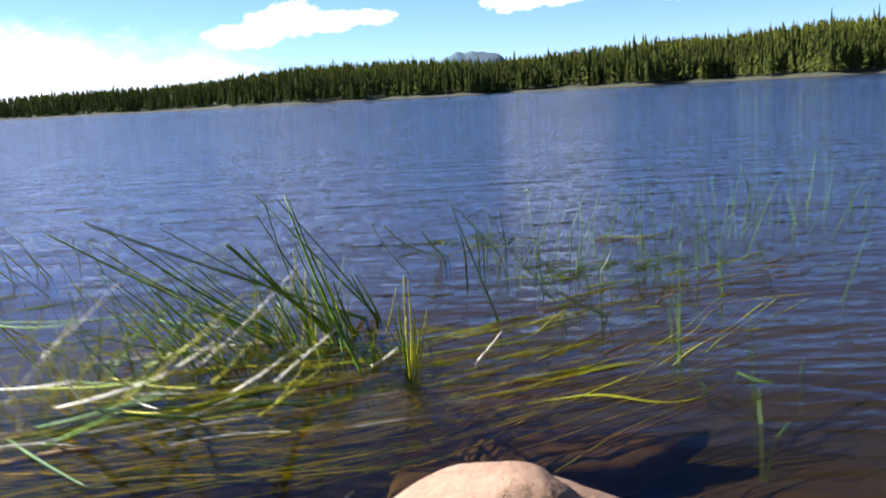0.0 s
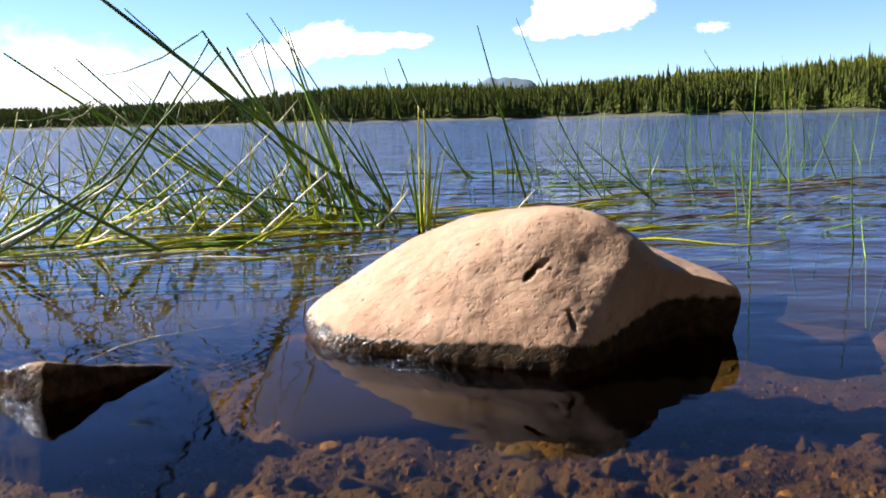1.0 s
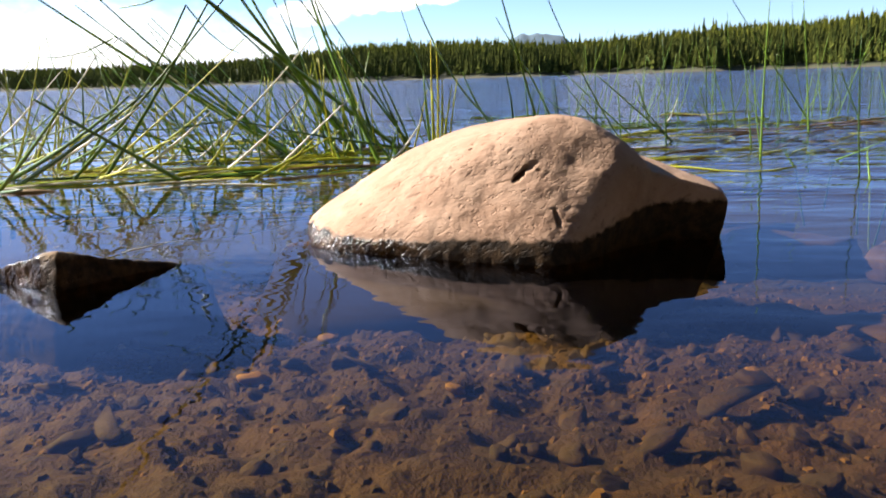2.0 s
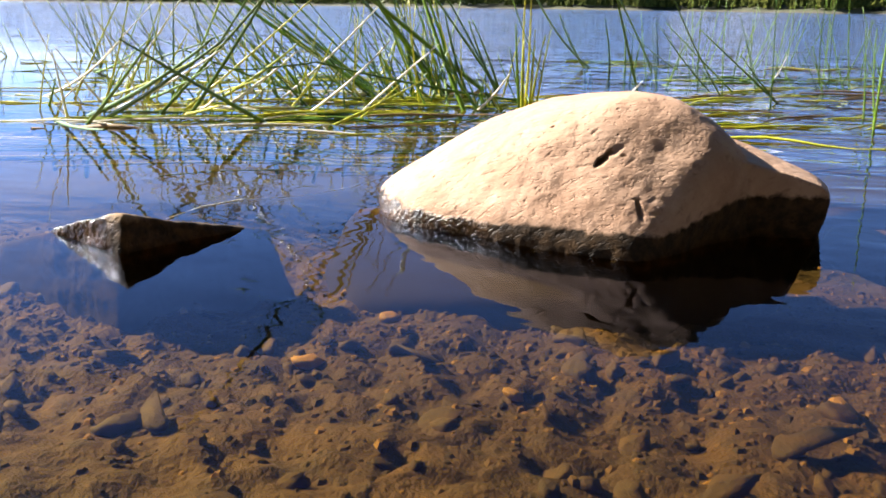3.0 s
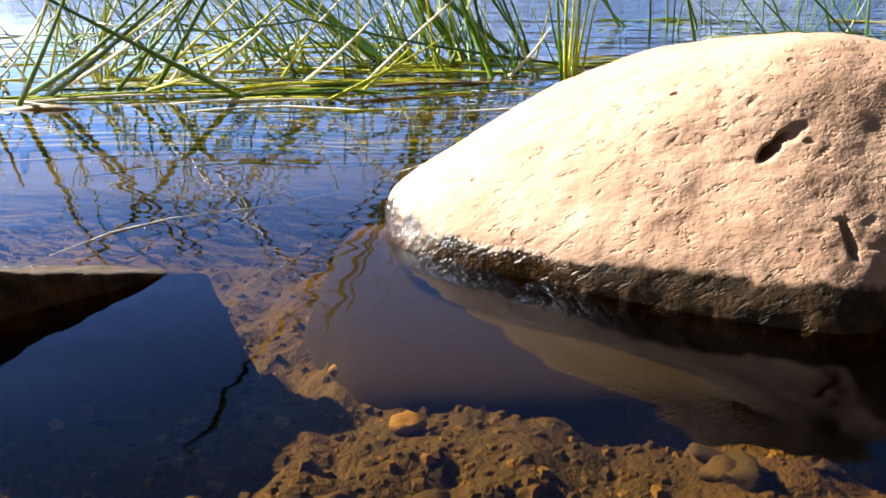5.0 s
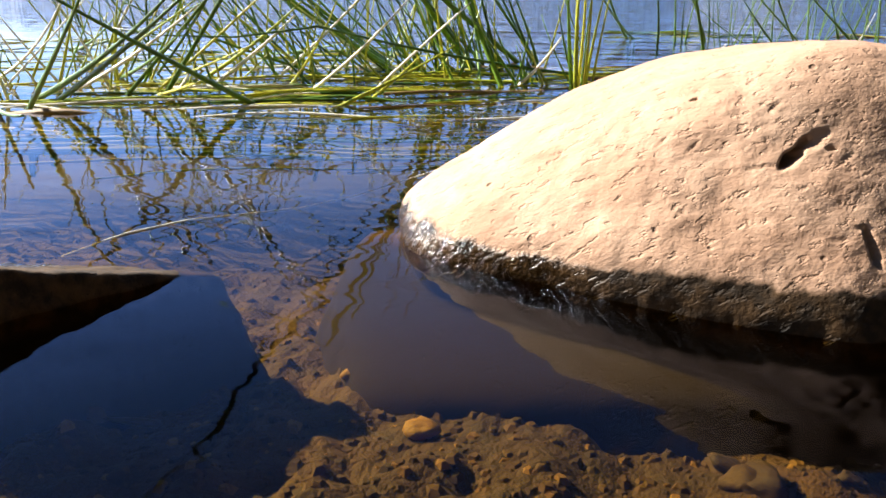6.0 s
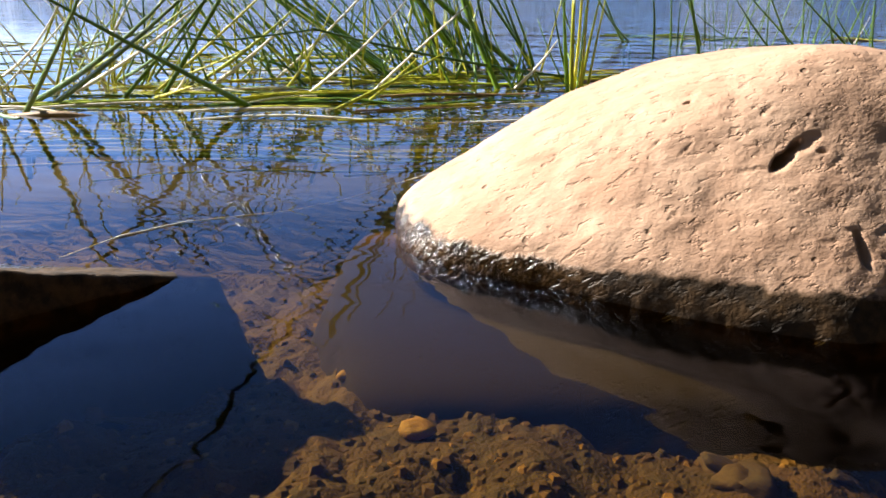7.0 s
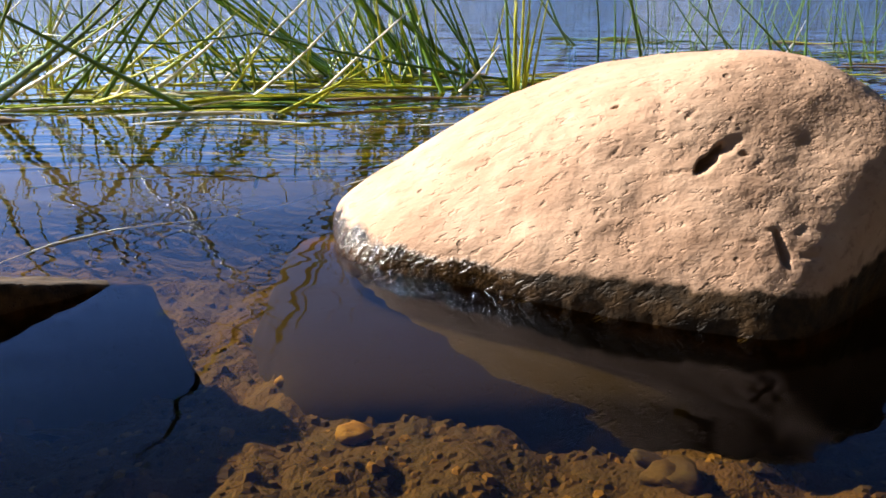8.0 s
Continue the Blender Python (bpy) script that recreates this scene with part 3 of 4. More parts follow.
def build_main_reeds():
    reed(-0.312, 2.364, (-0.584, 1.215, 0.483), 11.0, M_REED, sag=0.004)
    reed(-0.38, 2.31, (-0.59, 1.55, 0.42), 6.0, M_REED)
    reed(-0.38, 2.22, (-0.47, 1.61, 0.37), 11.6, M_REED)
    reed(-0.38, 2.19, (-0.45, 1.65, 0.36), 9.5, M_REED)
    reed(-0.40, 2.23, (-0.64, 1.55, 0.31), 5.2, M_REED, kink=(-0.46, 1.56, 0.38))
    reed(-0.25, 1.86, (-0.44, 2.00, 0.43), 9.5, M_REED)
    reed(-0.32, 2.18, (-0.43, 2.00, 0.42), 7.4, M_REED)
    reed(-0.27, 2.37, (-0.49, 1.90, 0.45), 6.3, M_REED)
    reed(-0.29, 2.41, (-0.44, 1.90, 0.44), 5.2, M_REED)
    reed(-0.53, 2.64, (-0.52, 2.00, 0.39), 5.2, M_REED)
    reed(-0.50, 2.43, (-0.55, 2.00, 0.37), 4.2, M_REED, kink=(-0.49, 2.00, 0.41))
    reed(-0.55, 2.18, (-1.00, 1.85, 0.38), 10.5, M_REED)
    reed(-0.52, 2.10, (-0.90, 1.86, 0.35), 6.3, M_REED)
    reed(-0.58, 2.27, (-0.88, 1.92, 0.37), 8.4, M_REED)
    reed(-0.55, 2.26, (-0.75, 1.90, 0.32), 5.2, M_REED)
    reed(-0.60, 2.27, (-0.76, 1.90, 0.31), 5.2, M_REED)
    reed(-0.75, 1.64, (-0.47, 1.62, 0.37), 7.4, M_REED)
    reed(-0.80, 1.61, (-0.45, 1.62, 0.35), 6.3, M_REED)
    reed(-0.95, 1.93, (-0.48, 1.70, 0.23), 5.2, M_REED, kink=(-0.56, 1.65, 0.32))
    reed(-0.57, 2.24, (-0.96, 1.80, 0.24), 5.2, M_REED, kink=(-0.81, 1.85, 0.28))
    reed(-0.57, 2.17, (-0.86, 1.80, 0.24), 4.2, M_DRY, kink=(-0.80, 1.85, 0.28))
    reed(-1.18, 2.07, (-0.83, 1.80, 0.24), 6.3, M_DRY)
    reed(-0.77, 1.84, (-0.57, 1.75, 0.12), 7.4, M_DRY)
    reed(-0.84, 1.93, (-0.58, 1.80, 0.14), 7.4, M_YELLOW)
    reed(-0.69, 1.92, (-0.39, 1.90, 0.27), 5.2, M_DRY)
    reed(-0.45, 1.79, (-0.28, 1.75, 0.14), 5.2, M_DRY)
    reed(-0.23, 1.89, (-0.14, 1.75, 0.09), 5.2, M_DRY)
    reed(-1.61, 2.52, (-0.77, 1.90, 0.16), 6.3, M_REED)
    reed(-0.62, 1.99, (-0.92, 1.80, 0.14), 6.3, M_REED)
    reed(-1.54, 2.46, (-0.98, 1.90, 0.14), 6.3, M_REED)
    reed(-1.01, 2.46, (-0.60, 2.10, 0.06), 5.2, M_REED)
    reed(-0.49, 2.17, (-0.50, 2.00, 0.15), 5.2, M_REED)
    reed(-0.45, 2.24, (-0.46, 2.00, 0.19), 6.3, M_REED)
    reed(-0.49, 2.42, (-0.46, 2.10, 0.17), 7.4, M_REED)
    reed(-0.69, 2.81, (-0.62, 2.20, 0.18), 5.2, M_REED)
    reed(-0.41, 2.31, (-0.41, 2.10, 0.19), 6.3, M_REED)
    reed(-0.38, 2.31, (-0.38, 2.10, 0.26), 6.3, M_REED)
    reed(-0.32, 2.21, (-0.33, 2.00, 0.20), 7.4, M_REED)
    reed(-0.37, 2.22, (-0.43, 2.00, 0.33), 4.2, M_REED)
    reed(-0.27, 2.33, (-0.32, 2.20, 0.18), 7.4, M_REED)
    reed(-0.27, 2.37, (-0.31, 2.20, 0.18), 6.3, M_REED)
    reed(-0.13, 1.83, (-0.14, 1.80, 0.18), 7.4, M_REED)
    reed(-0.12, 1.80, (-0.12, 1.78, 0.25), 5.2, M_YELLOW)
    reed(-0.12, 1.81, (-0.11, 1.78, 0.24), 5.2, M_YELLOW)
    reed(-0.11, 1.82, (-0.08, 1.78, 0.16), 5.2, M_YELLOW)
    reed(-0.12, 1.80, (-0.12, 1.78, 0.15), 8.4, M_YELLOW)
    reed(-0.11, 1.80, (-0.10, 1.78, 0.17), 5.2, M_YELLOW)
    reed(-0.10, 1.82, (-0.07, 1.78, 0.17), 4.2, M_YELLOW)
    reed(-0.11, 3.35, (-0.18, 1.94, 0.35), 6.3, M_REED)
    reed(-0.13, 3.36, (-0.18, 2.90, 0.19), 8.4, M_REED)
    reed(-0.25, 3.07, (-0.23, 2.06, 0.34), 4.2, M_REED)
    reed(-0.03, 3.14, (-0.04, 2.90, 0.18), 7.4, M_REED)
    reed(0.09, 2.31, (-0.01, 1.89, 0.41), 6.3, M_REED)
    reed(0.29, 2.40, (0.07, 1.80, 0.41), 3.9, M_REED)
    reed(0.11, 3.26, (-0.04, 2.47, 0.33), 6.3, M_REED)
    reed(0.27, 2.51, (0.12, 2.30, 0.18), 3.9, M_REED)
    reed(0.33, 2.49, (0.14, 2.30, 0.18), 4.6, M_REED)
    reed(0.22, 3.21, (0.01, 2.80, 0.17), 3.3, M_REED)
    reed(0.41, 2.27, (0.21, 2.00, 0.17), 5.2, M_REED)
    reed(0.41, 2.27, (0.30, 2.10, 0.12), 4.6, M_REED)
    reed(0.24, 2.58, (0.23, 2.50, 0.25), 3.3, M_REED)
    reed(0.29, 2.36, (0.28, 2.40, 0.25), 3.3, M_REED)
    reed(0.31, 5.68, (0.23, 3.50, 0.28), 3.3, M_REED)
    reed(0.02, 3.23, (0.01, 3.20, 0.16), 6.3, M_REED)
    reed(0.04, 3.22, (0.04, 3.20, 0.13), 5.2, M_REED)
    reed(0.05, 3.21, (0.07, 3.20, 0.12), 5.2, M_REED)
    reed(0.13, 3.56, (0.11, 3.40, 0.18), 5.2, M_REED)
    reed(0.38, 2.16, (0.37, 2.20, 0.26), 3.3, M_REED)
    reed(0.47, 2.94, (0.49, 2.80, 0.10), 3.3, M_DRY)
    reed(0.62, 3.04, (0.59, 2.90, 0.28), 3.3, M_REED)
    reed(0.55, 2.53, (0.49, 2.40, 0.13), 3.9, M_REED)
    reed(0.65, 2.73, (0.59, 2.60, 0.33), 3.3, M_REED)
    reed(0.91, 2.91, (0.59, 2.65, 0.40), 4.6, M_REED)
    reed(0.52, 1.82, (0.52, 1.80, 0.30), 3.9, M_REED)
    reed(0.76, 2.69, (0.74, 2.60, 0.29), 3.3, M_REED)
    reed(0.78, 2.45, (0.76, 2.50, 0.37), 3.9, M_REED)
    reed(1.03, 3.40, (0.76, 2.60, 0.35), 2.6, M_REED)
    reed(0.68, 3.85, (0.59, 3.40, 0.18), 2.6, M_REED)
    reed(0.54, 2.00, (0.52, 2.00, 0.18), 3.3, M_REED)
    reed(0.56, 2.00, (0.54, 2.00, 0.18), 3.3, M_REED)
    reed(1.04, 2.85, (0.95, 2.80, 0.18), 4.6, M_REED)
    reed(0.61, 1.53, (0.59, 1.50, 0.22), 2.6, M_REED)
    reed(1.57, 4.18, (1.48, 4.00, 0.29), 3.3, M_REED)
    reed(1.45, 4.51, (1.27, 4.00, 0.26), 5.9, M_REED)
    reed(1.48, 4.49, (1.26, 4.00, 0.25), 3.9, M_REED)
    reed(-0.56, 1.57, (-0.60, 1.20, 0.16), 8.4, M_REED)
    reed(-0.84, 1.44, (-0.55, 1.20, 0.16), 7.4, M_REED)
    reed(-0.91, 1.54, (-0.51, 1.30, 0.16), 8.4, M_REED)
    reed(-0.86, 1.52, (-0.49, 1.30, 0.16), 8.4, M_REED)
    reed(-1.22, 1.82, (-0.73, 1.40, 0.15), 5.2, M_DRY)
    reed(-1.07, 1.81, (-0.54, 1.40, 0.15), 5.2, M_YELLOW)
    reed(-0.93, 1.66, (-0.57, 1.45, 0.14), 6.3, M_DRY)
    reed(-0.10, 2.08, (-0.74, 1.50, 0.11), 5.2, M_REED, kink=(-0.47, 1.60, 0.11))
    reed(-0.54, 1.72, (-0.33, 1.60, 0.15), 5.2, M_DRY)
    reed(-0.43, 1.56, (-0.29, 1.70, 0.08), 5.2, M_YELLOW)
    reed(-0.41, 1.64, (-0.36, 1.75, 0.06), 5.2, M_YELLOW)
    reed(-0.94, 1.48, (-0.60, 1.15, 0.04), 7.4, M_REED)
    reed(-0.89, 1.87, (-0.52, 1.50, 0.09), 4.2, M_YELLOW)
    reed(-0.76, 1.63, (-0.60, 1.50, 0.04), 5.2, M_YELLOW)
    reed(-0.77, 1.71, (-0.62, 1.50, 0.05), 6.3, M_DRY)
    reed(-0.98, 1.85, (-0.62, 1.50, 0.11), 6.3, M_REED)
    reed(0.038, 1.900, (0.103, 1.920, 0.071), 6.0, M_DRY)

def fallen_reed(x, y, length, heading, millimetres, material, z):
    """A reed that lies on the water, a little wavy."""
    h = radians(heading)
    pts, n = [], 8
    wob = reed_random.uniform(-0.03, 0.03)
    for i in range(n + 1):
        t = i / n - 0.5
        off = wob * math.sin(t * 5)
        pts.append(Vector((x + math.cos(h) * t * length - math.sin(h) * off, y + math.sin(h) * t * length + math.cos(h) * off, WATER + z + 0.004 * math.sin(t * 9 + x * 7))))
    w = millimetres / 1000
    verts, faces = tube(pts, [w * (1 - 0.6 * abs(i / n - 0.35) * 1.4) for i in range(n + 1)], 5)
    return verts, faces


def build_floating_reeds():
    rnd = random.Random(21)
    for x0, x1, y0, y1, count, mats in (
        (-1.15, -0.30, 1.42, 2.15, 74, (M_REED, M_YELLOW, M_YELLOW, M_REED, M_DRY)),
        (-0.60, 0.05, 1.75, 2.20, 26, (M_YELLOW, M_YELLOW, M_REED)),
        (-0.30, 0.30, 1.70, 2.35, 24, (M_YELLOW, M_BROWN, M_YELLOW)),
        (-0.35, 0.40, 1.55, 2.10, 24, (M_YELLOW, M_BROWN, M_YELLOW, M_REED)),
        (0.15, 0.85, 1.95, 2.55, 9, (M_BROWN, M_BROWN, M_YELLOW)),
        (-1.9, -0.6, 2.1, 3.0, 22, (M_YELLOW, M_REED)),
        (-0.05, 0.30, 3.4, 3.8, 10, (M_YELLOW, M_REED)),
        (0.45, 1.2, 2.6, 3.8, 9, (M_BROWN, M_YELLOW)),
        (0.25, 0.75, 2.75, 3.15, 12, (M_YELLOW, M_REED)),
    ):
        for _ in range(count):
            m = rnd.choice(mats)
            v, f = fallen_reed(rnd.uniform(x0, x1), rnd.uniform(y0, y1), rnd.uniform(0.25, 0.75), rnd.gauss(24, 11), rnd.uniform(2.8, 6), m, rnd.uniform(-0.003, 0.003) if rnd.random() < (0.30 if y1 < 2.3 else 0.75) else rnd.uniform(-0.020, -0.004))
            ob = new("fallen_reed", mesh_of("fallen_reed", v, f, m))
            colour = {M_REED: "green", M_YELLOW: "yellow-green", M_DRY: "bleached", M_BROWN: "brown"}[m]
            tagged(ob, colour + " fallen reed floating flat on the lake water", "reed", "reeds floating on the lake")


    drowned = {M_YELLOW: ([], []), M_REED: ([], []), M_BROWN: ([], [])}
    for x0, x1, y0, y1, count, heading, spread, low, high, depth, mats in (
        (-1.20, -0.22, 1.24, 1.80, 210, 15, 8, 0.4, 0.9, 0.014, (M_YELLOW, M_REED, M_YELLOW)),
        (-0.10, 0.46, 1.50, 2.00, 80, 34, 7, 0.5, 0.9, 0.030, (M_YELLOW, M_BROWN, M_YELLOW)),
        (0.50, 0.80, 1.95, 2.30, 14, 54, 4, 0.6, 0.9, 0.006, (M_YELLOW, M_BROWN, M_BROWN)),
        (0.72, 0.90, 2.60, 2.85, 3, 57, 5, 0.5, 0.8, 0.004, (M_BROWN, M_BROWN)),
    ):
        for _ in range(count):
            m = rnd.choice(mats)
            y = rnd.uniform(y0, y1)
            v, f = fallen_reed(rnd.uniform(x0, x1), y, rnd.uniform(low, high), rnd.gauss(heading, spread), rnd.uniform(2.6, 5), m, (-0.001 if y > 1.62 else -0.0075) - depth * rnd.random())
            all_v, all_f = drowned[m]
            k = len(all_v)
            all_v += v
            all_f += [tuple(i + k for i in q) for q in f]
    for m, colour in ((M_YELLOW, "yellow-green"), (M_REED, "green"), (M_BROWN, "brown")):
        ob = new("drowned_reeds", mesh_of("drowned_reeds", *drowned[m], m))
        tagged(ob, colour + " fallen reeds matted just under the lake surface", "reeds", kind="stuff")
    v, f = fallen_reed(-0.2475, 1.028, 0.38, 65.4, 1.5, M_DRY, -0.003)
    tagged(new("fallen_reed", mesh_of("fallen_reed", v, f, M_DRY)), "thin pale grass blade floating flat beside the boulder", "reed", "reeds floating on the lake")
    v, f = fallen_reed(-0.78, 1.40, 0.22, 40, 16, M_BROWN, -0.004)
    tagged(new("fallen_reed", mesh_of("fallen_reed", v, f, M_BROWN)), "broad brown dead leaf floating flat on the water", "reed", "reeds floating on the lake")


def build_sparse_reeds():
    """Thin upright reeds further out and the dense short stems in the clumps."""
    rnd = random.Random(33)
    for cx, cy, rx, ry, count, low, high, lean in (
        (1.05, 3.4, 0.65, 0.9, 34, 0.10, 0.30, 0.02),
        (1.75, 3.9, 0.7, 0.9, 30, 0.14, 0.40, 0.04),
        (0.35, 3.3, 0.35, 0.6, 14, 0.10, 0.30, 0.05),
        (0.45, 2.75, 0.45, 0.35, 22, 0.10, 0.28, -0.08),
        (-0.62, 2.05, 0.32, 0.25, 58, 0.08, 0.30, -0.35),
        (-0.95, 1.80, 0.34, 0.30, 42, 0.06, 0.26, 0.30),
        (-0.42, 2.08, 0.16, 0.14, 38, 0.06, 0.26, -0.18),
        (-0.20, 1.92, 0.12, 0.10, 16, 0.04, 0.15, -0.12),
        (-1.9, 3.0, 0.5, 0.5, 26, 0.12, 0.26, -0.03),
        (0.66, 1.60, 0.25, 0.30, 5, 0.02, 0.07, 0.02),
    ):
        for _ in range(count):
            x, y = cx + rnd.gauss(0, 0.45) * rx, cy + rnd.gauss(0, 0.45) * ry
            h = rnd.uniform(low, high)
            m = rnd.choice((M_DRY, M_DRY, M_YELLOW, M_YELLOW, M_REED, M_REED) if lean > 0.2 else (M_REED, M_REED, M_YELLOW))
            sx = (lean + rnd.gauss(0, 0.10 + abs(lean) * 0.6)) * h * 1.6
            thin = 0.62 if cx > 0.2 else 1.0
            reed(x, y, (x + sx, y + rnd.gauss(-0.05, 0.08), h), rnd.uniform(3.0, 5.2) * thin, M_REED if cx > 0.2 else m)


# ---------------------------------------------------------------- far shore
def conifer_crown(seed, height, radius, tiers, sides):
    """Ragged drooping whorls of branches that close up into a thin leader. Returns vertices and faces."""
    rnd = random.Random(seed)
    verts, faces = [], []
    start = height * rnd.uniform(0.08, 0.20)
    step = (height - start) / tiers
    for i in range(tiers):
        t = i / tiers
        z = start + (height - start) * t
        r = radius * ((1 - t) ** 0.75) * rnd.uniform(0.7, 1.15)
        top = min(height, z + step * rnd.uniform(1.7, 2.3))
        if i == tiers - 1:
            top, r = height * 1.04, radius * 0.16
        b = len(verts)
        verts.append((0, 0, top))
        off = rnd.uniform(0, 6.28)
        for k in range(sides * 2):
            a = off + math.pi * k / sides + rnd.uniform(-0.15, 0.15)
            out = k % 2 == 0
            q = r * (rnd.uniform(0.75, 1.3) if out else rnd.uniform(0.40, 0.65))
            verts.append((q * math.cos(a), q * math.sin(a), z - step * (rnd.uniform(0.15, 0.5) if out else -0.15)))
        for k in range(sides * 2):
            faces.append((b, b + 1 + k, b + 1 + (k + 1) % (sides * 2)))
    return verts, faces


def build_shore_trees():
    rnd = random.Random(8)
    kinds = []
    for i in range(6):
        h = 10.0
        ob = new("conifer_tree")
        trunk_pts = [Vector((0, 0, z)) for z in (-0.6, 2, 5, 8, 9.8)]
        v, f = tube(trunk_pts, [0.34, 0.28, 0.2, 0.1, 0.03], 6)
        part("trunk", mesh_of("trunk", v, f, M_BARK), ob)
        v, f = conifer_crown(60 + i, h, 0.95 + 0.13 * i, 17, 6)
        part("crown", mesh_of("crown", v, f, M_FOREST, False), ob)
        tagged(ob, "dark green conifer on the far lake shore", "tree", "trees along the far shore")
        kinds.append(ob)
    n = 190
    for i in range(n):
        a = radians(-36 + 72 * (i + rnd.uniform(-0.4, 0.4)) / n)
        d = shore_distance(a) + rnd.uniform(1.5, 9)
        x, y = d * math.sin(a), d * math.cos(a)
        s = rnd.uniform(0.55, 0.98)
        if rnd.random() < 0.08:
            s *= 1.3
        m = pose(x, y, ground_height(x, y) - 0.1, rnd.uniform(-2, 2), rnd.uniform(-2, 2), rnd.uniform(0, 360)) @ Matrix.Diagonal((s * rnd.uniform(0.85, 1.2), s * rnd.uniform(0.85, 1.2), s, 1))
        if i < len(kinds):
            kinds[i].matrix_world = m
        else:
            c = copy_thing(kinds[i % len(kinds)], Matrix())
            c.matrix_basis = m
    # the spruces that stand clear of the skyline
    for k, d_in, h in ((9.03, 4, 1.55), (12.0, 5, 1.45), (12.35, 6, 1.35), (7.2, 6, 1.25), (5.9, 5, 1.3), (4.9, 8, 1.2), (15.5, 6, 1.2), (20.5, 12, 1.6), (23.0, 14, 1.6)):
        a = radians(k)
        d = shore_distance(a) + d_in
        x, y = d * math.sin(a), d * math.cos(a)
        c = copy_thing(kinds[int(d_in) % len(kinds)], Matrix())
        c.matrix_basis = pose(x, y, ground_height(x, y) - 0.1, 0, 0, k * 40) @ Matrix.Diagonal((1.1, 1.1, h, 1))


def build_forest(count, near, far, material, seed, label):
    """Woods behind the shore: thousands of ragged conifers in one mesh."""
    rnd = random.Random(seed)
    shapes = [conifer_crown(300 + i, 1.0, 0.145, 8, 5) for i in range(8)]
    all_v, all_f = [], []
    for i in range(count):
        a = radians(rnd.uniform(-40, 40)) if i < count * 0.87 else radians(rnd.choice((-1, 1)) * rnd.uniform(40, 80))
        d = shore_distance(a) + near + (far - near) * rnd.random() ** 1.4
        x, y = d * math.sin(a), d * math.cos(a)
        h = rnd.uniform(7.0, 9.6)
        if rnd.random() < 0.04:
            h *= 1.3
        z = ground_height(x, y) - 0.4
        v, f = shapes[i % 8]
        b = len(all_v)
        w = h * rnd.uniform(0.85, 1.15)
        t = rnd.uniform(0, 6.28)
        ct, st = math.cos(t) * w, math.sin(t) * w
        all_v += [(x + p[0] * ct - p[1] * st, y + p[0] * st + p[1] * ct, z + p[2] * h) for p in v]
        all_f += [(q[0] + b, q[1] + b, q[2] + b) for q in f]
    ob = new("forest", mesh_of("forest", all_v, all_f, material, False))
    tagged(ob, label, "forest", kind="stuff")


def build_sky_block_wood():
    """Unseen conifers added behind the viewer and to the right to block skylight."""
    rnd = random.Random(91)
    shapes = [conifer_crown(400 + i, 1.0, 0.15, 20, 13) for i in range(6)]
    all_v, all_f = [], []
    for i in range(1000):
        x, y = rnd.uniform(-45, 45), -3.0 - 20 * rnd.random() ** 1.3
        if i >= 640:
            x, y = 5.6 + 22 * rnd.random() ** 1.5, rnd.uniform(-6, 5)
        if i >= 820:
            y = rnd.uniform(1.0, 15.0)
            x = 6.2 + 0.85 * y + 16 * rnd.random() ** 1.5
        h = rnd.uniform(10.0, 16.0)
        z = ground_height(x, y) - 0.2
        v, f = shapes[i % 6]
        b = len(all_v)
        w = h * rnd.uniform(0.9, 1.2)
        all_v += [(x + p[0] * w, y + p[1] * w, z + p[2] * h) for p in v]
        all_f += [(q[0] + b, q[1] + b, q[2] + b) for q in f]
    ob = new("near_wood", mesh_of("near_wood", all_v, all_f, M_FOREST, False))
    tagged(ob, "dense dark green conifers added out of view to block skylight", "forest", kind="stuff")


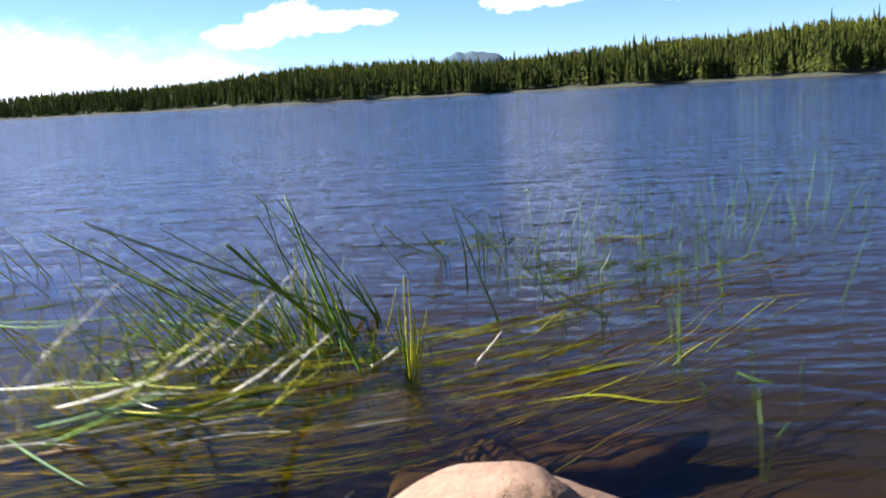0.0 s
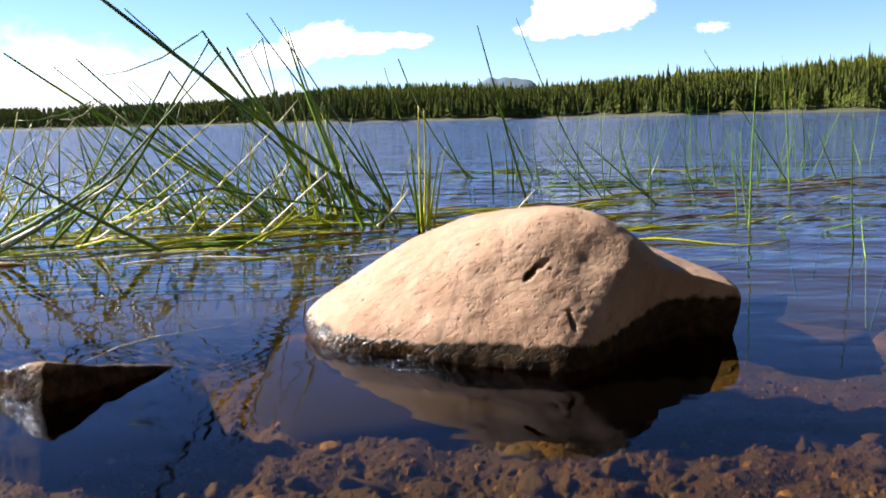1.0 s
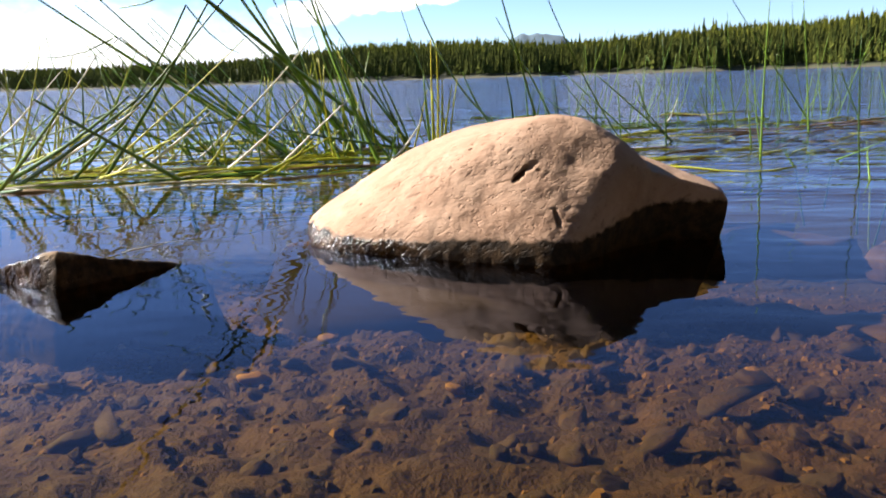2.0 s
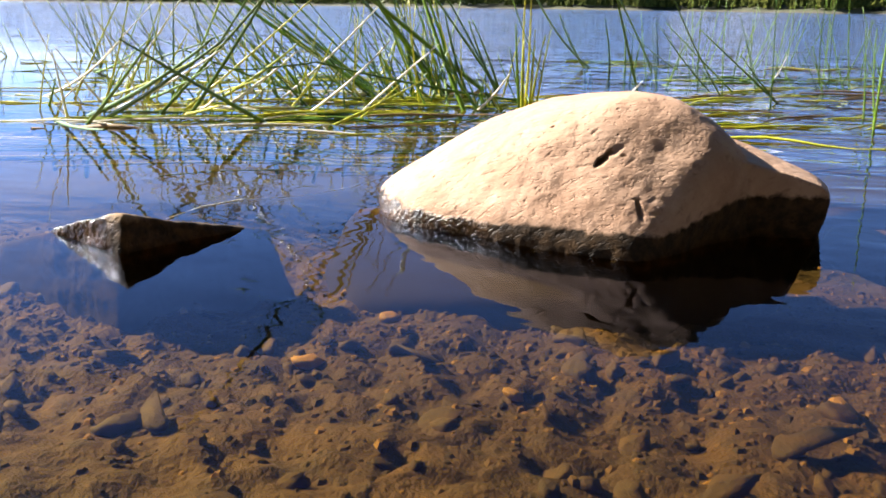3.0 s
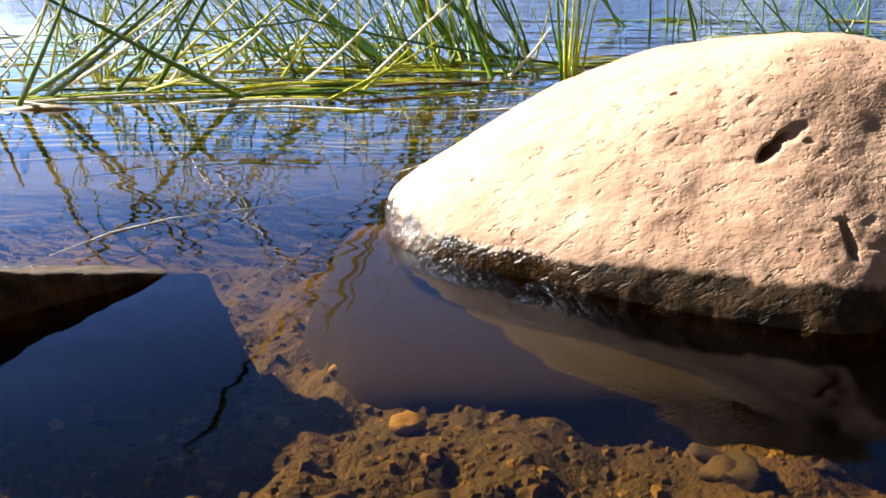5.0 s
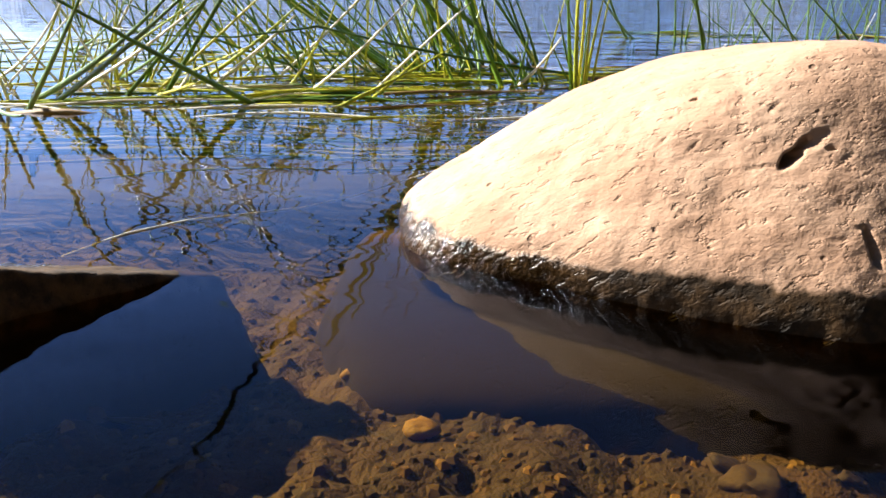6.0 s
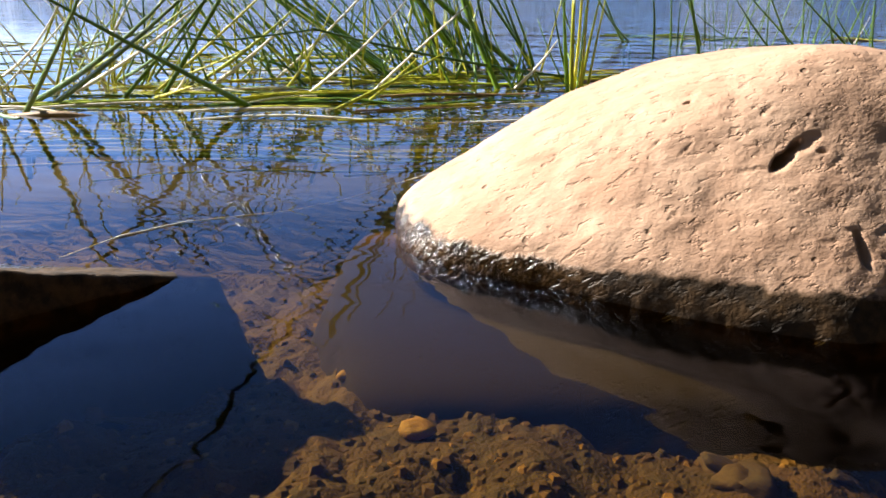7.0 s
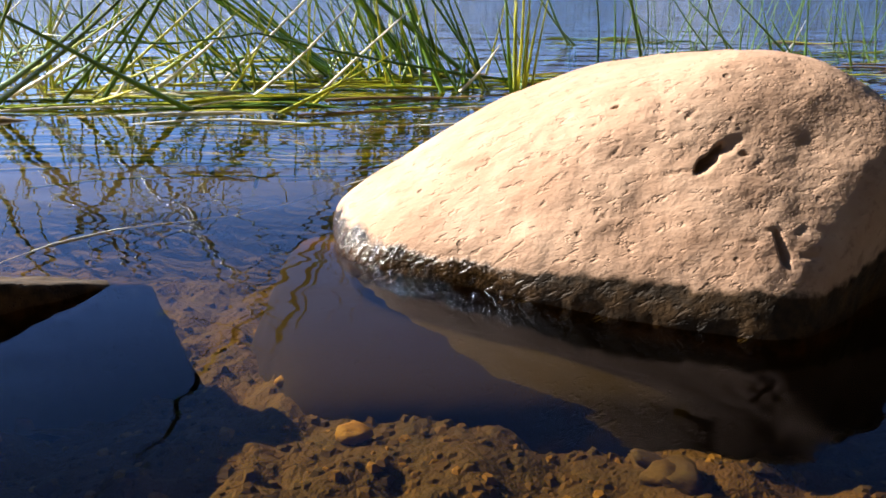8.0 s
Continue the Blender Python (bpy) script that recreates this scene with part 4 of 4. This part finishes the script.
def build_distance():
    n = Nodes("far_mountain")
    v = n.coords(space="Object")
    # blue of the distance haze is painted into the slope colour
    colour = n.mix(n.band(n.noise(v, 0.004, 5), 0.35, 0.65), (0.045, 0.080, 0.105), (0.062, 0.102, 0.130))
    mat = n.finish(colour, 1.0)
    verts, faces = [], []
    cols, rows = 40, 8
    for j in range(rows + 1):
        for i in range(cols + 1):
            u, w = i / cols * 2 - 1, j / rows
            h = 205 * math.exp(-(u * 1.15) ** 4) * (1 + 0.08 * noise.noise((u * 5, w * 3, 1)))
            verts.append((-96 + u * 260, 4000 + w * 400, h * math.sin(w * math.pi / 2) - 5))
    for j in range(rows):
        for i in range(cols):
            q = j * (cols + 1) + i
            faces.append((q, q + 1, q + cols + 2, q + cols + 1))
    tagged(new("mountain", mesh_of("mountain", verts, faces, mat)), "blue hazy mountain far behind the woods", "mountain", kind="structure")
    for i, (k, el, half_w, half_h, soft, puffs) in enumerate((
        (-12.0, 5.05, 6.6, 2.2, 0.40, ((0.42, 0.52, 0.22, 0.30), (0.62, 0.50, 0.22, 0.18), (0.80, 0.52, 0.16, 0.13), (0.22, 0.34, 0.24, 0.20))),
        (4.1, 6.3, 5.6, 2.7, 0.30, ((0.36, 0.62, 0.20, 0.26), (0.52, 0.68, 0.20, 0.26), (0.68, 0.60, 0.20, 0.22), (0.26, 0.40, 0.18, 0.16), (0.50, 0.46, 0.30, 0.18))),
        (11.6, 5.3, 1.5, 0.6, 0.9, ((0.5, 0.5, 0.40, 0.34),)),
        # wide white haze on the left, its glare drawn as a glowing cloud
        (-31.0, 3.4, 17.0, 5.2, 1.0, ((0.45, 0.30, 0.55, 0.50), (0.75, 0.22, 0.40, 0.34))),
    )):
        d = 4300.0
        a, e = radians(k), radians(el)
        at = Vector((d * math.sin(a), d * math.cos(a), d * math.tan(e)))
        w, h = d * math.tan(radians(half_w)), d * math.tan(radians(half_h))
        me = mesh_of("cloud", [(-w, 0, -h), (w, 0, -h), (w, 0, h), (-w, 0, h)], [(0, 1, 2, 3)], cloud_material("cloud_white", 3.1 + i * 1.37, puffs, soft, 0.62))
        ob = new("cloud", me)
        ob.matrix_world = Matrix.Translation(at) @ pose(0, 0, 0, 0, 0, -k)
        tagged(ob, "white fair-weather cloud low in a blue sky", "cloud", "clouds", "structure")


build_ground()
build_water()
build_distance()
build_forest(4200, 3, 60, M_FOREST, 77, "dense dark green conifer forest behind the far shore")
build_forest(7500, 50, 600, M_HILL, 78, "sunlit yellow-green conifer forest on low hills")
build_shore_trees()
build_sky_block_wood()
build_boulder()
build_small_rock()
build_sunken_stones()
build_main_reeds()
build_sparse_reeds()
build_floating_reeds()
build_pebbles()
